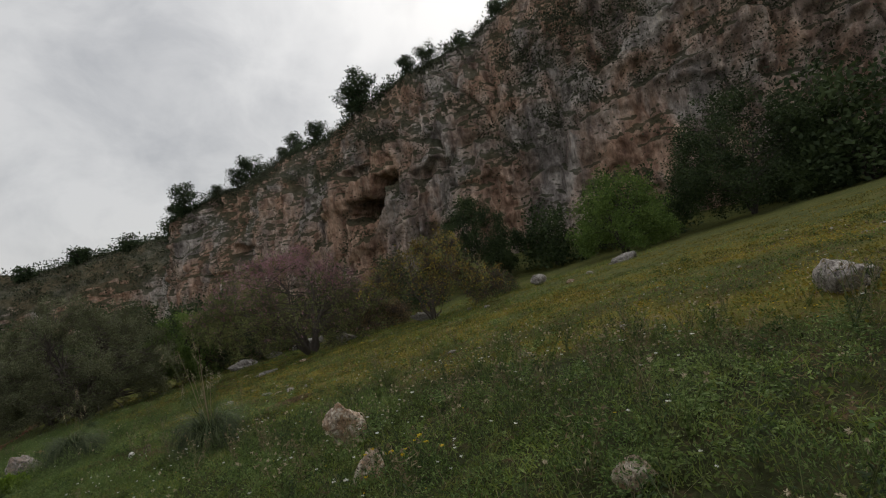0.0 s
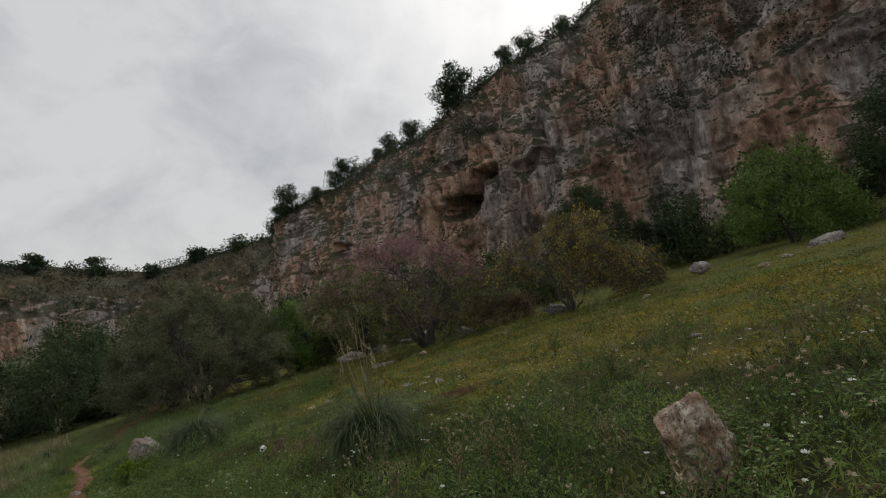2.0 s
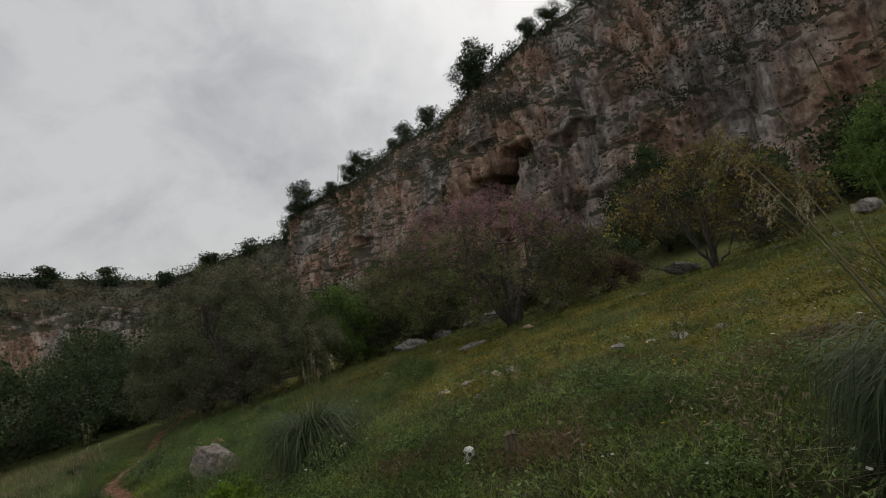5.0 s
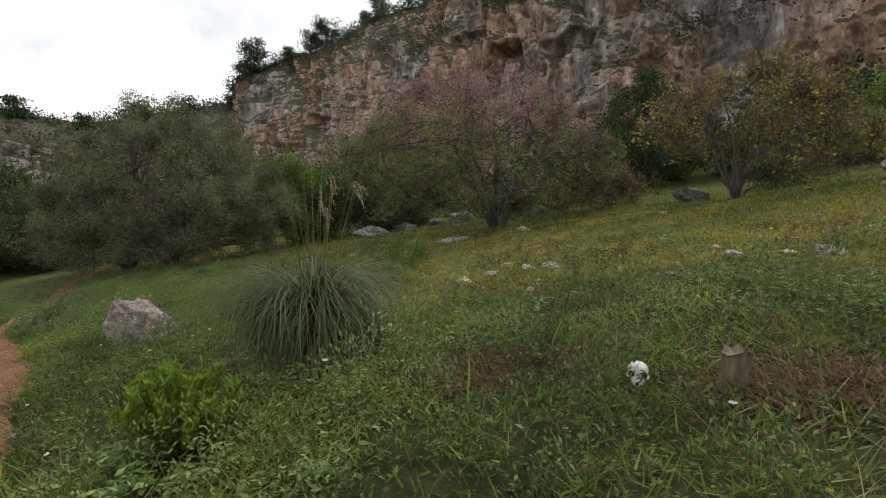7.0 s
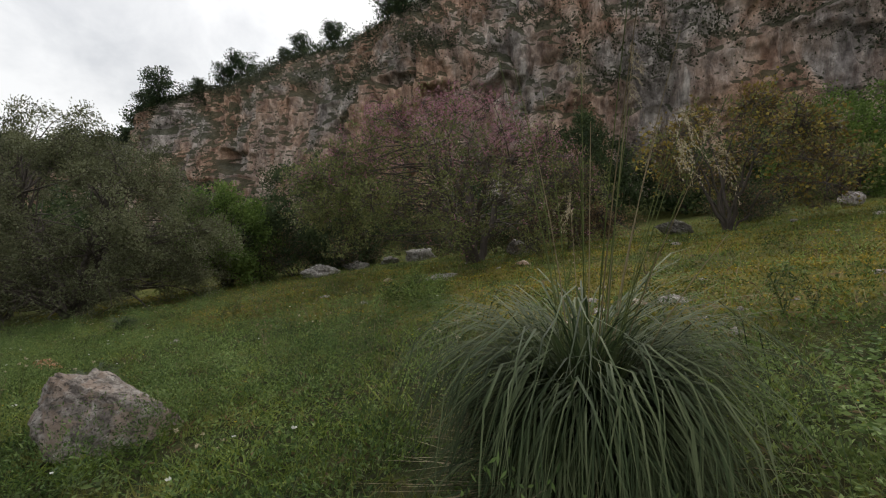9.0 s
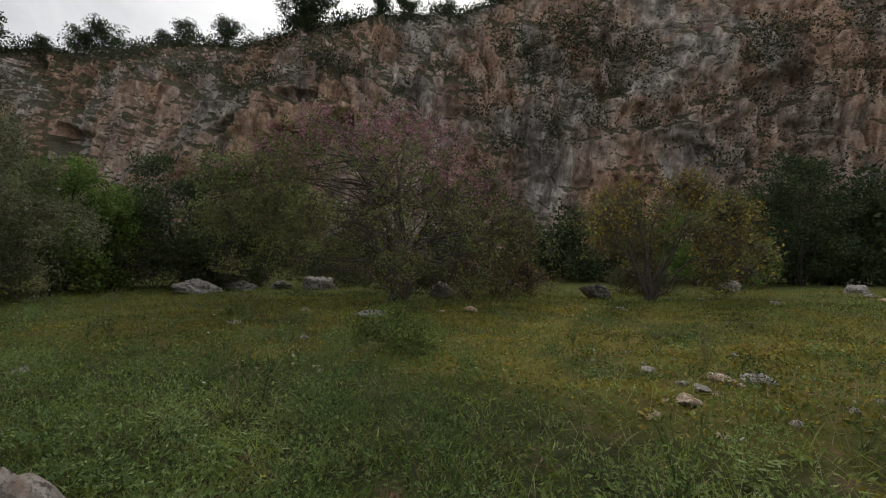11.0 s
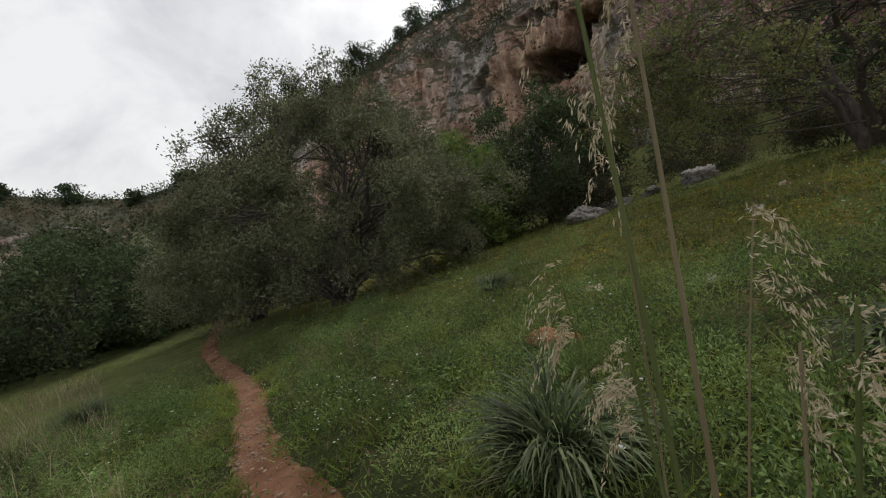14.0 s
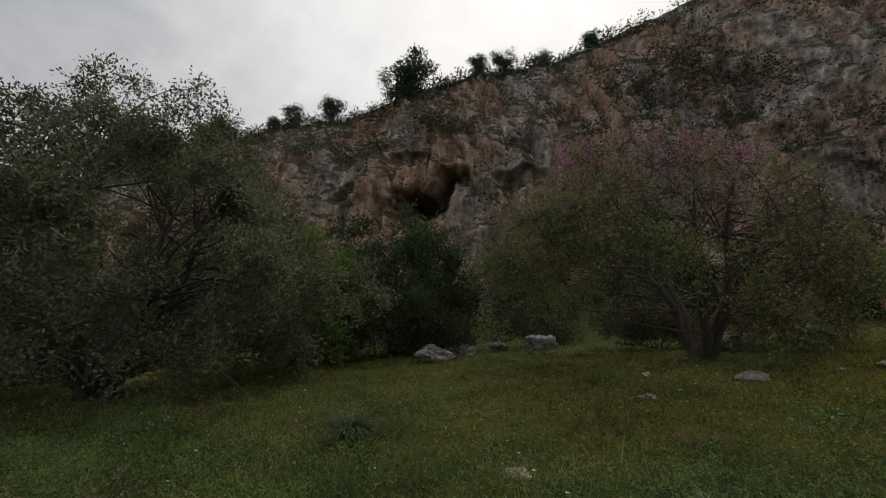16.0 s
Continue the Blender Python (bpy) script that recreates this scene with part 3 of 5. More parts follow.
HOLLOWS = [  # x, y, z, half width, half height, depth, slant
    (-10.4, 63.0, 10.9, 3.1, 1.5, 9.0, -0.5), (-7.4, 61.3, 13.0, 1.4, 2.2, 8.0, -0.6), (-0.6, 56.8, 13.9, 2.2, 1.5, 2.2, -0.7), (-17.0, 66.8, 12.6, 2.4, 1.0, 2.5, -0.3),
    (-10.6, 63.2, 17.0, 2.4, 1.0, 1.8, -0.3), (34.0, 44.0, 26.0, 3.0, 2.4, 2.5, -0.8), (-5.4, 60.0, 14.4, 0.7, 1.5, 2.5, 0.0), (-33.0, 78.0, 9.0, 2.5, 2.0, 3.0, 0.2),
]
CP, COUT, CS = cliff("cliff", CLIFF_ROWS, 780, 220, M_CLIFF, 2.4, "tall grey and rust-orange limestone cliff with hollows and shrubs", HOLLOWS, coarse=2)
FP, FOUT, FS = cliff("cliff", FAR_ROWS, 360, 80, M_FARCLIFF, 2.5, "distant limestone plateau edge with scrub on top", (), 31.0, 2.6)


# ---- shrubs and pines of the cliffs ----
def shrub_pile(points, size, count, leaf, pile, flat=0.8):
    """Loose tufts of leaves round the given points, gathered in a pile."""
    n = len(points)
    c = np.repeat(points, count, 0)
    s = np.repeat(size, count)[:, None]
    off = rng.normal(size=(n * count, 3))
    off = unit(off) * (rng.random((n * count, 1)) ** 0.45) * [1, 1, flat]
    at = c + off * s + np.array([0, 0, 0.45]) * s
    v, f = leaves(at, off + rng.normal(size=off.shape) * 0.6 + [0, 0, 0.4], (s * leaf).ravel() * rng.uniform(0.6, 1.3, n * count), (s * leaf).ravel() * 0.6, 0.15)
    pile.add(v, f)


def scatter_on_sheet(P, n, chance):
    """Random places on a sheet of points, taken where chance(z, slope, noise) says."""
    nu, nv = P.shape[:2]
    i, j = rng.integers(1, nu - 1, n), rng.integers(1, nv - 1, n)
    du, dv = P[np.minimum(i + 1, nu - 1), j] - P[i - 1, j], P[i, np.minimum(j + 1, nv - 1)] - P[i, j - 1]
    nor = unit(np.cross(du, dv))
    flat = np.abs(nor[:, 2])
    p = P[i, j]
    keep = rng.random(n) < chance(p, flat, j / nv)
    return p[keep], flat[keep]


cover = Pile()
pts, fl = scatter_on_sheet(CP, 26000, lambda p, f, v: (0.03 + 0.4 * smooth(0.35, 0.8, f) + 0.85 * smooth(0.48, 0.80, v) + 0.32 * smooth(-2, 22, p[:, 0])) * (0.12 + 1.2 * smooth(0.46, 0.62, fbm(p[:, 0] * 0.09, p[:, 1] * 0.09, p[:, 2] * 0.12, 3))))
pts = pts[(pts[:, 0] < 70) & (pts[:, 0] > -60)]
shrub_pile(pts, 0.35 + 1.2 * rng.random(len(pts)) ** 1.8, 22, 0.27, cover)
ob = cover.done("cliff_shrubs", M_SCRUB)
tagged(ob, "dark green scrub growing on the cliff ledges", "shrubs", kind="stuff")
cover = Pile()
pts, fl = scatter_on_sheet(FP, 14000, lambda p, f, v: 0.04 + 0.5 * smooth(0.3, 0.45, v))
shrub_pile(pts[:2600], rng.uniform(0.6, 1.8, len(pts))[:2600], 14, 0.5, cover)
ob = cover.done("far_scrub", M_SCRUB)
tagged(ob, "dark scrub covering the distant plateau slope", "shrubs", kind="stuff")


def pine(name, h, seed, spread_x=0.36, dense=80):
    """An Aleppo pine: bent trunk, whorled limbs, uneven layered crown."""
    r = np.random.default_rng(seed)
    thing = tagged(new(name), "dark green pine with a flat uneven crown on the cliff edge", "tree", "pines on the ridge")
    bend = r.normal(size=2) * 0.12 * h
    z = np.linspace(0, h * 0.92, 8)
    axis = np.stack([bend[0] * (z / h) ** 2, bend[1] * (z / h) ** 2, z - 0.4], 1)
    wood, green = Pile(), Pile()
    wood.add(*tube(axis, np.linspace(0.045 * h, 0.012 * h, 8), 6))
    heads = []
    for k in range(26):
        f = r.uniform(0.10, 0.98)
        a = r.uniform(0, 2 * np.pi)
        L = h * spread_x * (1.15 - 0.75 * abs(f - 0.6)) * r.uniform(0.55, 1.1)
        s = np.array([np.interp(f * h * 0.92, z, axis[:, m]) for m in range(3)])
        e = s + [L * np.cos(a), L * np.sin(a), L * 0.28]
        wood.add(*tube(np.stack([s, (s + e) / 2 - [0, 0, 0.05 * h], e]), [0.014 * h, 0.010 * h, 0.004 * h], 4))
        heads += [e, (s * 0.35 + e * 0.65)]
    heads.append(axis[-1])
    heads = np.array(heads)
    state = rng.bit_generator.state
    shrub_pile(heads, r.uniform(0.13, 0.24, len(heads)) * h, dense, 0.26 * (80 / dense) ** 0.5, green, 0.75)
    rng.bit_generator.state = state
    wood.done("trunk", M_BARK_DARK, thing)
    green.done("crown", M_PINELEAF, thing)
    return thing


pine_kinds = [pine("pine_tree", 5.0, k, 0.30 + 0.06 * k) for k in range(3)]


def ridge_at(x, P, row=-2):
    k = int(np.argmin(np.abs(P[:, row, 0] - x) + np.where(P[:, row, 1] < 30, 1e3, 0)))
    return P[k, row]


RIDGE_PINES = [(-52.0, 1.05), (-43.0, 0.85), (-40.0, 0.95), (-27.5, 0.75), (-20.5, 0.78), (-11.5, 0.95), (-9.8, 1.1), (-1.5, 0.6), (2.5, 0.62), (8.0, 0.5), (14.0, 0.5), (-56.0, 0.7), (-46.5, 0.5), (-31.0, 0.5)]
for k, (px, size) in enumerate(RIDGE_PINES):
    p = ridge_at(px, CP, -3)
    size *= 1.2
    m = pose(p[0], p[1], p[2] - 0.9, 0, 0, 47 * k) @ Matrix.Scale(size, 4)
    src = pine_kinds[k % 3]
    if k < 3:
        src.matrix_basis = m
    else:
        c = copy_thing(src, pose(p[0], p[1], p[2] - 0.9, 0, 0, 47 * k))
        c.scale = (size, size, size)
far_kinds = [pine("pine_tree", 5.0, 7 + k, 0.34 + 0.05 * k, 14) for k in range(2)]
for k in range(62):
    fx = int(36 + k * 4.7 + (k * 29) % 17 - 8)
    p = FP[fx, -2 - (k * 13) % 9]
    where = pose(p[0], p[1], p[2] - 1.0, 0, 0, 71 * k)
    c = far_kinds[k] if k < 2 else copy_thing(far_kinds[k % 2], where)
    c.matrix_basis = where
    sz = 0.45 + 0.8 * ((k * 37) % 11) / 11.0
    c.scale = (sz * 1.3, sz * 1.3, sz)
    tagged(c, "dark pine standing on the distant plateau edge", "tree", "pines on the plateau")
edge = Pile()
i = rng.integers(120, 770, 900)
ep = CP[i, -2 - rng.integers(0, 14, 900)] + rng.normal(size=(900, 3)) * [0.5, 0.5, 0.15]
shrub_pile(ep, 0.35 + 1.3 * rng.random(900) ** 2, 46, 0.26, edge)
i = rng.integers(20, 350, 760)
ep = FP[i, -2 - rng.integers(0, 8, 760)] + rng.normal(size=(760, 3)) * [1.0, 1.0, 0.2]
shrub_pile(ep, 1.0 + 2.0 * rng.random(760) ** 1.6, 22, 0.34, edge)
tagged(edge.done("ridge_scrub", M_PINELEAF), "dark scrub along the top of the cliff", "shrubs", kind="stuff")


# ---- broadleaved trees ----
def broad_tree(name, label, base, h, rx, ry, low, stems, mixes, seed, bark, shift=(0, 0), clusters=90, loose=0.16, twigs=500, group="", dome=0.35, stem_r=0.09, lobe_count=15, skirt=0, limbs=0, lobe_size=(0.24, 0.40), shell=0.45):
    """A many-stemmed tree: stems, limbs and twigs, and leaves in loose clusters with gaps.
    mixes: (part name, material, count, length, width, weight by height and side)."""
    r = np.random.default_rng(seed)
    thing = tagged(new(name), label, "tree" if h > 3 else "shrub", group)
    bz = float(ground_z(base[0], base[1]))
    thing.matrix_basis = pose(base[0], base[1], bz)
    wood, sprigs = Pile(), Pile()
    heads, lobes = [], []
    for k in range(lobe_count):
        g = (k + 0.5) / lobe_count
        az, el = 2.39996 * k + r.uniform(-0.4, 0.4), np.arcsin(np.clip(-0.75 + 1.75 * g, -1, 1))
        q = r.uniform(0.50, 0.78) + 0.12 * (lobe_size[1] < 0.35)
        d = np.array([np.cos(az) * np.cos(el), np.sin(az) * np.cos(el), np.sin(el)])
        c = np.array([d[0] * rx * q, d[1] * ry * q, low * h + (1 - low) * h * (0.5 + 0.5 * d[2] * q)])
        lobes.append((c, r.uniform(*lobe_size)))
    for k in range(skirt):
        az, q = 2 * np.pi * (k + r.random()) / skirt, r.uniform(0.5, 0.85)
        lobes.append((np.array([np.cos(az) * rx * q, np.sin(az) * ry * q, h * r.uniform(0.16, 0.26)]), r.uniform(0.20, 0.30)))
    while len(heads) < clusters:
        c, size = lobes[r.integers(0, len(lobes))]
        d = unit(r.normal(size=3) + [0, 0, 0.25]) * r.random() ** shell * size
        p = c + d * [rx, ry, 0.62 * h]
        rho = np.hypot(p[0] / rx, p[1] / ry)
        p[2] = p[2] * (1 - dome * rho ** 2)
        if p[2] < 0.05 * h or rho > 1.12:
            continue
        heads.append(p + [shift[0], shift[1], 0.0])
    heads = np.array(heads)
    stem_lines = []
    for k in range(stems):
        a = 2 * np.pi * k / stems + r.uniform(-0.5, 0.5)
        reach = r.uniform(0.25, 0.5)
        end = np.array([np.cos(a) * rx * reach + shift[0] * 0.7, np.sin(a) * ry * reach + shift[1] * 0.7, h * r.uniform(0.55, 0.72)])
        t = np.linspace(0, 1, 9)[:, None]
        foot = np.array([np.cos(a), np.sin(a), 0]) * stem_r * (0.6 + 0.5 * stems ** 0.5) * r.uniform(0.3, 1.0) + [0, 0, -0.15]
        mid = end * [0.40, 0.40, 0.42] + r.normal(size=3) * 0.05 * h
        line = foot * (1 - t) ** 2 + 2 * mid * t * (1 - t) + end * t ** 2 + np.concatenate([np.zeros((1, 3)), r.normal(size=(8, 3)) * 0.012 * h])
        stem_lines.append(line)
        wood.add(*tube(line, stem_r * np.linspace(1.25, 0.28, 9) * r.uniform(0.75, 1.15), 8))
    nodes = np.concatenate([l[2:] for l in stem_lines])
    for p in heads:
        if p[2] < 0.34 * h and r.random() > 0.3:
            continue
        away = np.linalg.norm(nodes - p, axis=1) + 0.8 * np.maximum(nodes[:, 2] - p[2] + 0.05 * h, 0)
        if r.random() < 0.4:
            continue
        s = nodes[np.argsort(away)[r.integers(0, 7)]]
        t = np.linspace(0, 1, 6)[:, None]
        mid = (s + p) / 2 + r.normal(size=3) * 0.06 * h + [0, 0, 0.04 * h]
        line = s * (1 - t) ** 2 + 2 * mid * t * (1 - t) + p * t ** 2
        wood.add(*tube(line, stem_r * np.linspace(0.26, 0.06, 6), 3))
    k = r.integers(0, len(heads), twigs)
    span = loose * (rx + ry) * 0.5
    for c in heads[k]:
        e = c + np.clip(r.normal(size=3), -1.3, 1.3) * span * [0.9, 0.9, 0.8]
        m = (c + e) / 2 + r.normal(size=3) * span * 0.25
        sprigs.add(*tube(np.stack([c, m, e]), [0.011, 0.008, 0.003], 3))
    for k in range(limbs):
        a, reach = 2 * np.pi * (k + r.random()) / limbs, r.uniform(0.45, 0.85)
        t = np.linspace(0, 1, 8)[:, None]
        e = np.array([np.cos(a) * rx * reach, np.sin(a) * ry * reach, r.uniform(0.15, 1.5)])
        line = e * t + np.array([0, 0, r.uniform(0.3, 1.1)]) * 4 * t * (1 - t) + r.normal(size=(8, 3)) * 0.10 * t
        wood.add(*tube(line, np.linspace(0.07, 0.015, 8) * r.uniform(0.6, 1.2), 6))
        for j in (3, 4, 5, 6, 7):
            tip = line[j] + r.normal(size=3) * [0.5, 0.5, 0.3]
            tip[2] = max(tip[2], 0.05)
            sprigs.add(*tube(np.stack([line[j], (line[j] + tip) / 2 + r.normal(size=3) * 0.1, tip]), [0.016, 0.011, 0.004], 4))
    wood.done("trunk", bark, thing, smooth_faces=True)
    tagged(sprigs.done("branchwork", bark, thing), kind="stuff")
    for pname, mat, count, length, width, weight in mixes:
        w = np.array([max(weight(p / [rx, ry, h]), 0.0) for p in heads]) + 1e-6
        # sprays: leaves sit in small groups on unseen twiglets
        grp = r.integers(0, max(count // 7, 1), count)
        gc = unit(r.normal(size=(count // 7 + 1, 3))) * (r.random((count // 7 + 1, 1)) ** 0.5) * span * 1.5
        head_of = r.choice(len(heads), count // 7 + 1, p=w / w.sum())
        at = heads[head_of[grp]] + gc[grp] + r.normal(size=(count, 3)) * length * 0.9
        way = unit(gc[grp]) * 0.7 + r.normal(size=(count, 3)) * 0.6 + [0, 0, 0.15]
        at[:, 2] = np.maximum(at[:, 2], 0.12)
        v, f = leaves(at, way, length * r.uniform(0.6, 1.25, count), width * r.uniform(0.7, 1.2, count))
        tagged(part_np(pname, v, [f], mat, thing), kind="stuff")
    return thing


even = lambda p: 1.0
low_left = lambda p: 0.25 + max(0.75 - p[2], 0) + max(-p[0], 0)
top = lambda p: 0.04 + max(p[2] - 0.47, 0) * 4 + max(-p[0] - 0.25, 0) * 0.5 * (p[2] > 0.4)
broad_tree("judas_tree", "spreading Judas tree with pink blossom and fresh green leaves", (-8.0, 26.3), 6.0, 5.7, 5.2, 0.12, 7,
           [("foliage", M_JUDASLEAF, 36000, 0.085, 0.055, low_left), ("blossom", M_BLOSSOM, 16000, 0.070, 0.050, top), ("dry_foliage", M_RUSSET, 10000, 0.14, 0.016, even)],
           11, M_BARK, (-0.7, 0.2), 300, 0.075, 3600, stem_r=0.12, dome=0.48, lobe_count=34, skirt=5, lobe_size=(0.16, 0.27), shell=0.4)
broad_tree("fig_tree", "young fig tree with yellow leaves and many thin stems", (-0.85, 23.15), 4.2, 3.2, 3.0, 0.16, 9,
           [("foliage", M_YELLOWLEAF, 3600, 0.105, 0.085, lambda p: 0.3 + p[2]), ("young_foliage", M_JUDASLEAF, 4200, 0.10, 0.07, even), ("dry_foliage", M_RUSSET, 8000, 0.14, 0.018, even)],
           12, M_BARK, (0.2, 0), 120, 0.11, 2200, stem_r=0.045, lobe_count=22, lobe_size=(0.18, 0.30))
broad_tree("olive_tree", "large wild olive tree with dense grey-green crown and low branches", (-22.3, 28.3), 7.3, 5.6, 5.0, 0.12, 7,
           [("foliage", M_OLIVE, 130000, 0.100, 0.046, even)], 13, M_BARK, (0.2, -0.3), 520, 0.05, 1800, stem_r=0.13, dome=0.34, lobe_count=42, skirt=12, limbs=24, lobe_size=(0.13, 0.24), shell=0.3)
broad_tree("olive_tree", "wild olive with dense grey-green crown beside the path", (-27.6, 32.0), 5.2, 4.0, 3.8, 0.10, 5,
           [("foliage", M_OLIVE, 42000, 0.14, 0.05, even)], 14, M_BARK, (0, 0), 300, 0.06, 400, stem_r=0.11, skirt=7, limbs=12, lobe_count=32, lobe_size=(0.15, 0.26), shell=0.3)
broad_tree("green_tree", "bright green leafy tree behind the olive", (-18.5, 33.2), 5.0, 2.7, 2.5, 0.05, 4,
           [("foliage", M_BRIGHTLEAF, 22000, 0.13, 0.085, even)], 15, M_BARK_DARK, (0, 0), 150, 0.10, 150, skirt=7, lobe_count=24, lobe_size=(0.18, 0.30), shell=0.3)
broad_tree("dark_tree", "dark evergreen tree between the olive and the rocks", (-14.6, 35.2), 6.3, 3.6, 3.2, 0.03, 4,
           [("foliage", M_DARKLEAF, 36000, 0.14, 0.085, even)], 16, M_BARK_DARK, (0, 0), 240, 0.09, 100, skirt=16, lobe_count=30, lobe_size=(0.18, 0.30), shell=0.3)
broad_tree("dark_tree", "dark round evergreen tree at the foot of the cliff", (3.2, 43.0), 8.0, 4.2, 3.8, 0.03, 4,
           [("foliage", M_DARKLEAF, 34000, 0.18, 0.11, even)], 17, M_BARK_DARK, (0, 0), 190, 0.09, 60, skirt=10, lobe_count=26, lobe_size=(0.18, 0.30), shell=0.3)
broad_tree("green_tree", "bright green leafy tree on the upper slope", (12.6, 32.5), 5.8, 3.7, 3.5, 0.08, 5,
           [("foliage", M_BRIGHTLEAF, 20000, 0.15, 0.10, even)], 18, M_BARK_DARK, (0, 0), 190, 0.09, 200, skirt=8, lobe_count=26, lobe_size=(0.18, 0.30), shell=0.3)
broad_tree("dark_tree", "dark evergreen tree on the upper slope", (21.5, 32.0), 9.0, 5.6, 5.0, 0.04, 5,
           [("foliage", M_DARKLEAF, 34000, 0.18, 0.11, even)], 19, M_BARK_DARK, (0, 0), 210, 0.09, 100, skirt=10, lobe_count=28, lobe_size=(0.18, 0.30), shell=0.3)

# background thicket: a few kinds, repeated
thick_a = broad_tree("dark_bush", "dense dark green bush in the thicket below the cliff", (-38.5, 37.5), 5.4, 3.6, 3.3, 0.0, 4,
                     [("foliage", M_DARKLEAF, 4600, 0.32, 0.19, even)], 21, M_BARK_DARK, (0, 0), 50, 0.2, 30, "thicket below the cliff", skirt=9)
thick_b = broad_tree("olive_bush", "grey-green olive bush in the thicket", (-40.5, 33.0), 4.6, 3.4, 3.0, 0.0, 4,
                     [("foliage", M_OLIVE, 4600, 0.30, 0.14, even)], 22, M_BARK_DARK, (0, 0), 50, 0.2, 30, "thicket below the cliff", skirt=9)

thick_n = broad_tree("dark_bush", "dense dark green bush beside the far path", (-36.5, 32.0), 5.4, 3.6, 3.3, 0.0, 4,
                     [("foliage", M_DARKLEAF, 11000, 0.19, 0.11, even)], 27, M_BARK_DARK, (0, 0), 120, 0.12, 30, "thicket below the cliff", skirt=12, lobe_count=22, lobe_size=(0.2, 0.32), shell=0.3)


def again(src, x, y, size, turn, label=""):
    c = copy_thing(src, pose(x, y, float(ground_z(x, y)) - 0.05, 0, 0, turn))
    c.scale = (size, size, size)
    if label:
        tagged(c, label)
    return c


for k, (x, y, s) in enumerate([(-44, 43, 1.15), (-32, 46, 1.1), (-50, 36, 1.2), (-54, 27, 1.25), (-47, 22, 1.0), (-25, 45, 1.1), (-60, 44, 1.4), (-38, 55, 1.2),
                               (-52, 58, 1.3), (-20, 47, 1.0), (-12, 46, 1.0), (-5, 44, 0.9), (-68, 30, 1.4), (-45, 70, 1.2), (-62, 62, 1.4), (-28, 60, 1.2), (-47, 33, 1.3), (-50, 18, 1.2), (-48, 40, 1.5), (-56, 38, 1.6), (-62, 30, 1.6), (-45, 47, 1.4), (-58, 51, 1.6), (-68, 42, 1.7)]):
    again(thick_a if k % 3 else thick_b, x, y, s, 57 * k)
for k, (x, y, s) in enumerate([(-41.5, 38, 1.3), (-43, 28, 1.2), (-39, 25.5, 1.0), (-36.5, 36, 0.9), (-35, 41, 1.2), (-31, 38.5, 1.0)]):
    again(thick_n, x, y, s, 57 * k)
for k, (x, y, s) in enumerate([(28, 30, 1.5), (33, 22, 1.5), (38, 12, 1.6), (30, 38, 1.4), (17, 41, 1.2), (10, 42, 1.0), (-2, 37, 0.55), (45, 25, 1.7), (42, 2, 1.6)]):
    again(thick_a, x, y, s, 83 * k, "dense dark green bush on the upper slope")
broad_tree("bramble_bush", "low brown tangle of bramble under the trees", (-3.9, 27.4), 1.5, 2.4, 1.5, 0.0, 8,
           [("foliage", M_RUSSET, 7000, 0.09, 0.04, even)], 24, M_BARK_DARK, (0, 0), 60, 0.2, 900, stem_r=0.02)
br = broad_tree("bramble_bush", "low dark tangle of bramble behind the rocks", (-8.6, 35.0), 1.6, 2.6, 1.5, 0.0, 8,
                [("foliage", M_DARKLEAF, 6000, 0.09, 0.05, even), ("dry_foliage", M_RUSSET, 4000, 0.14, 0.02, even)], 25, M_BARK_DARK, (0, 0), 60, 0.2, 500, stem_r=0.02)
again(br, -15.4, 33.3, 1.15, 40)
again(br, -12.9, 34.4, 1.1, 250)
again(br, 2.6, 27.0, 0.9, 60)
again(br, -6.2, 30.2, 0.9, 190)
again(br, -17.6, 33.6, 0.8, 120)
broad_tree("spurge_bush", "low blue-green bush spreading on the turf", (-10.3, 18.6), 0.55, 0.85, 0.6, 0.0, 9,
           [("foliage", M_HERB, 3800, 0.07, 0.02, even)], 26, M_STALK, (0, 0), 60, 0.17, 200, stem_r=0.008)


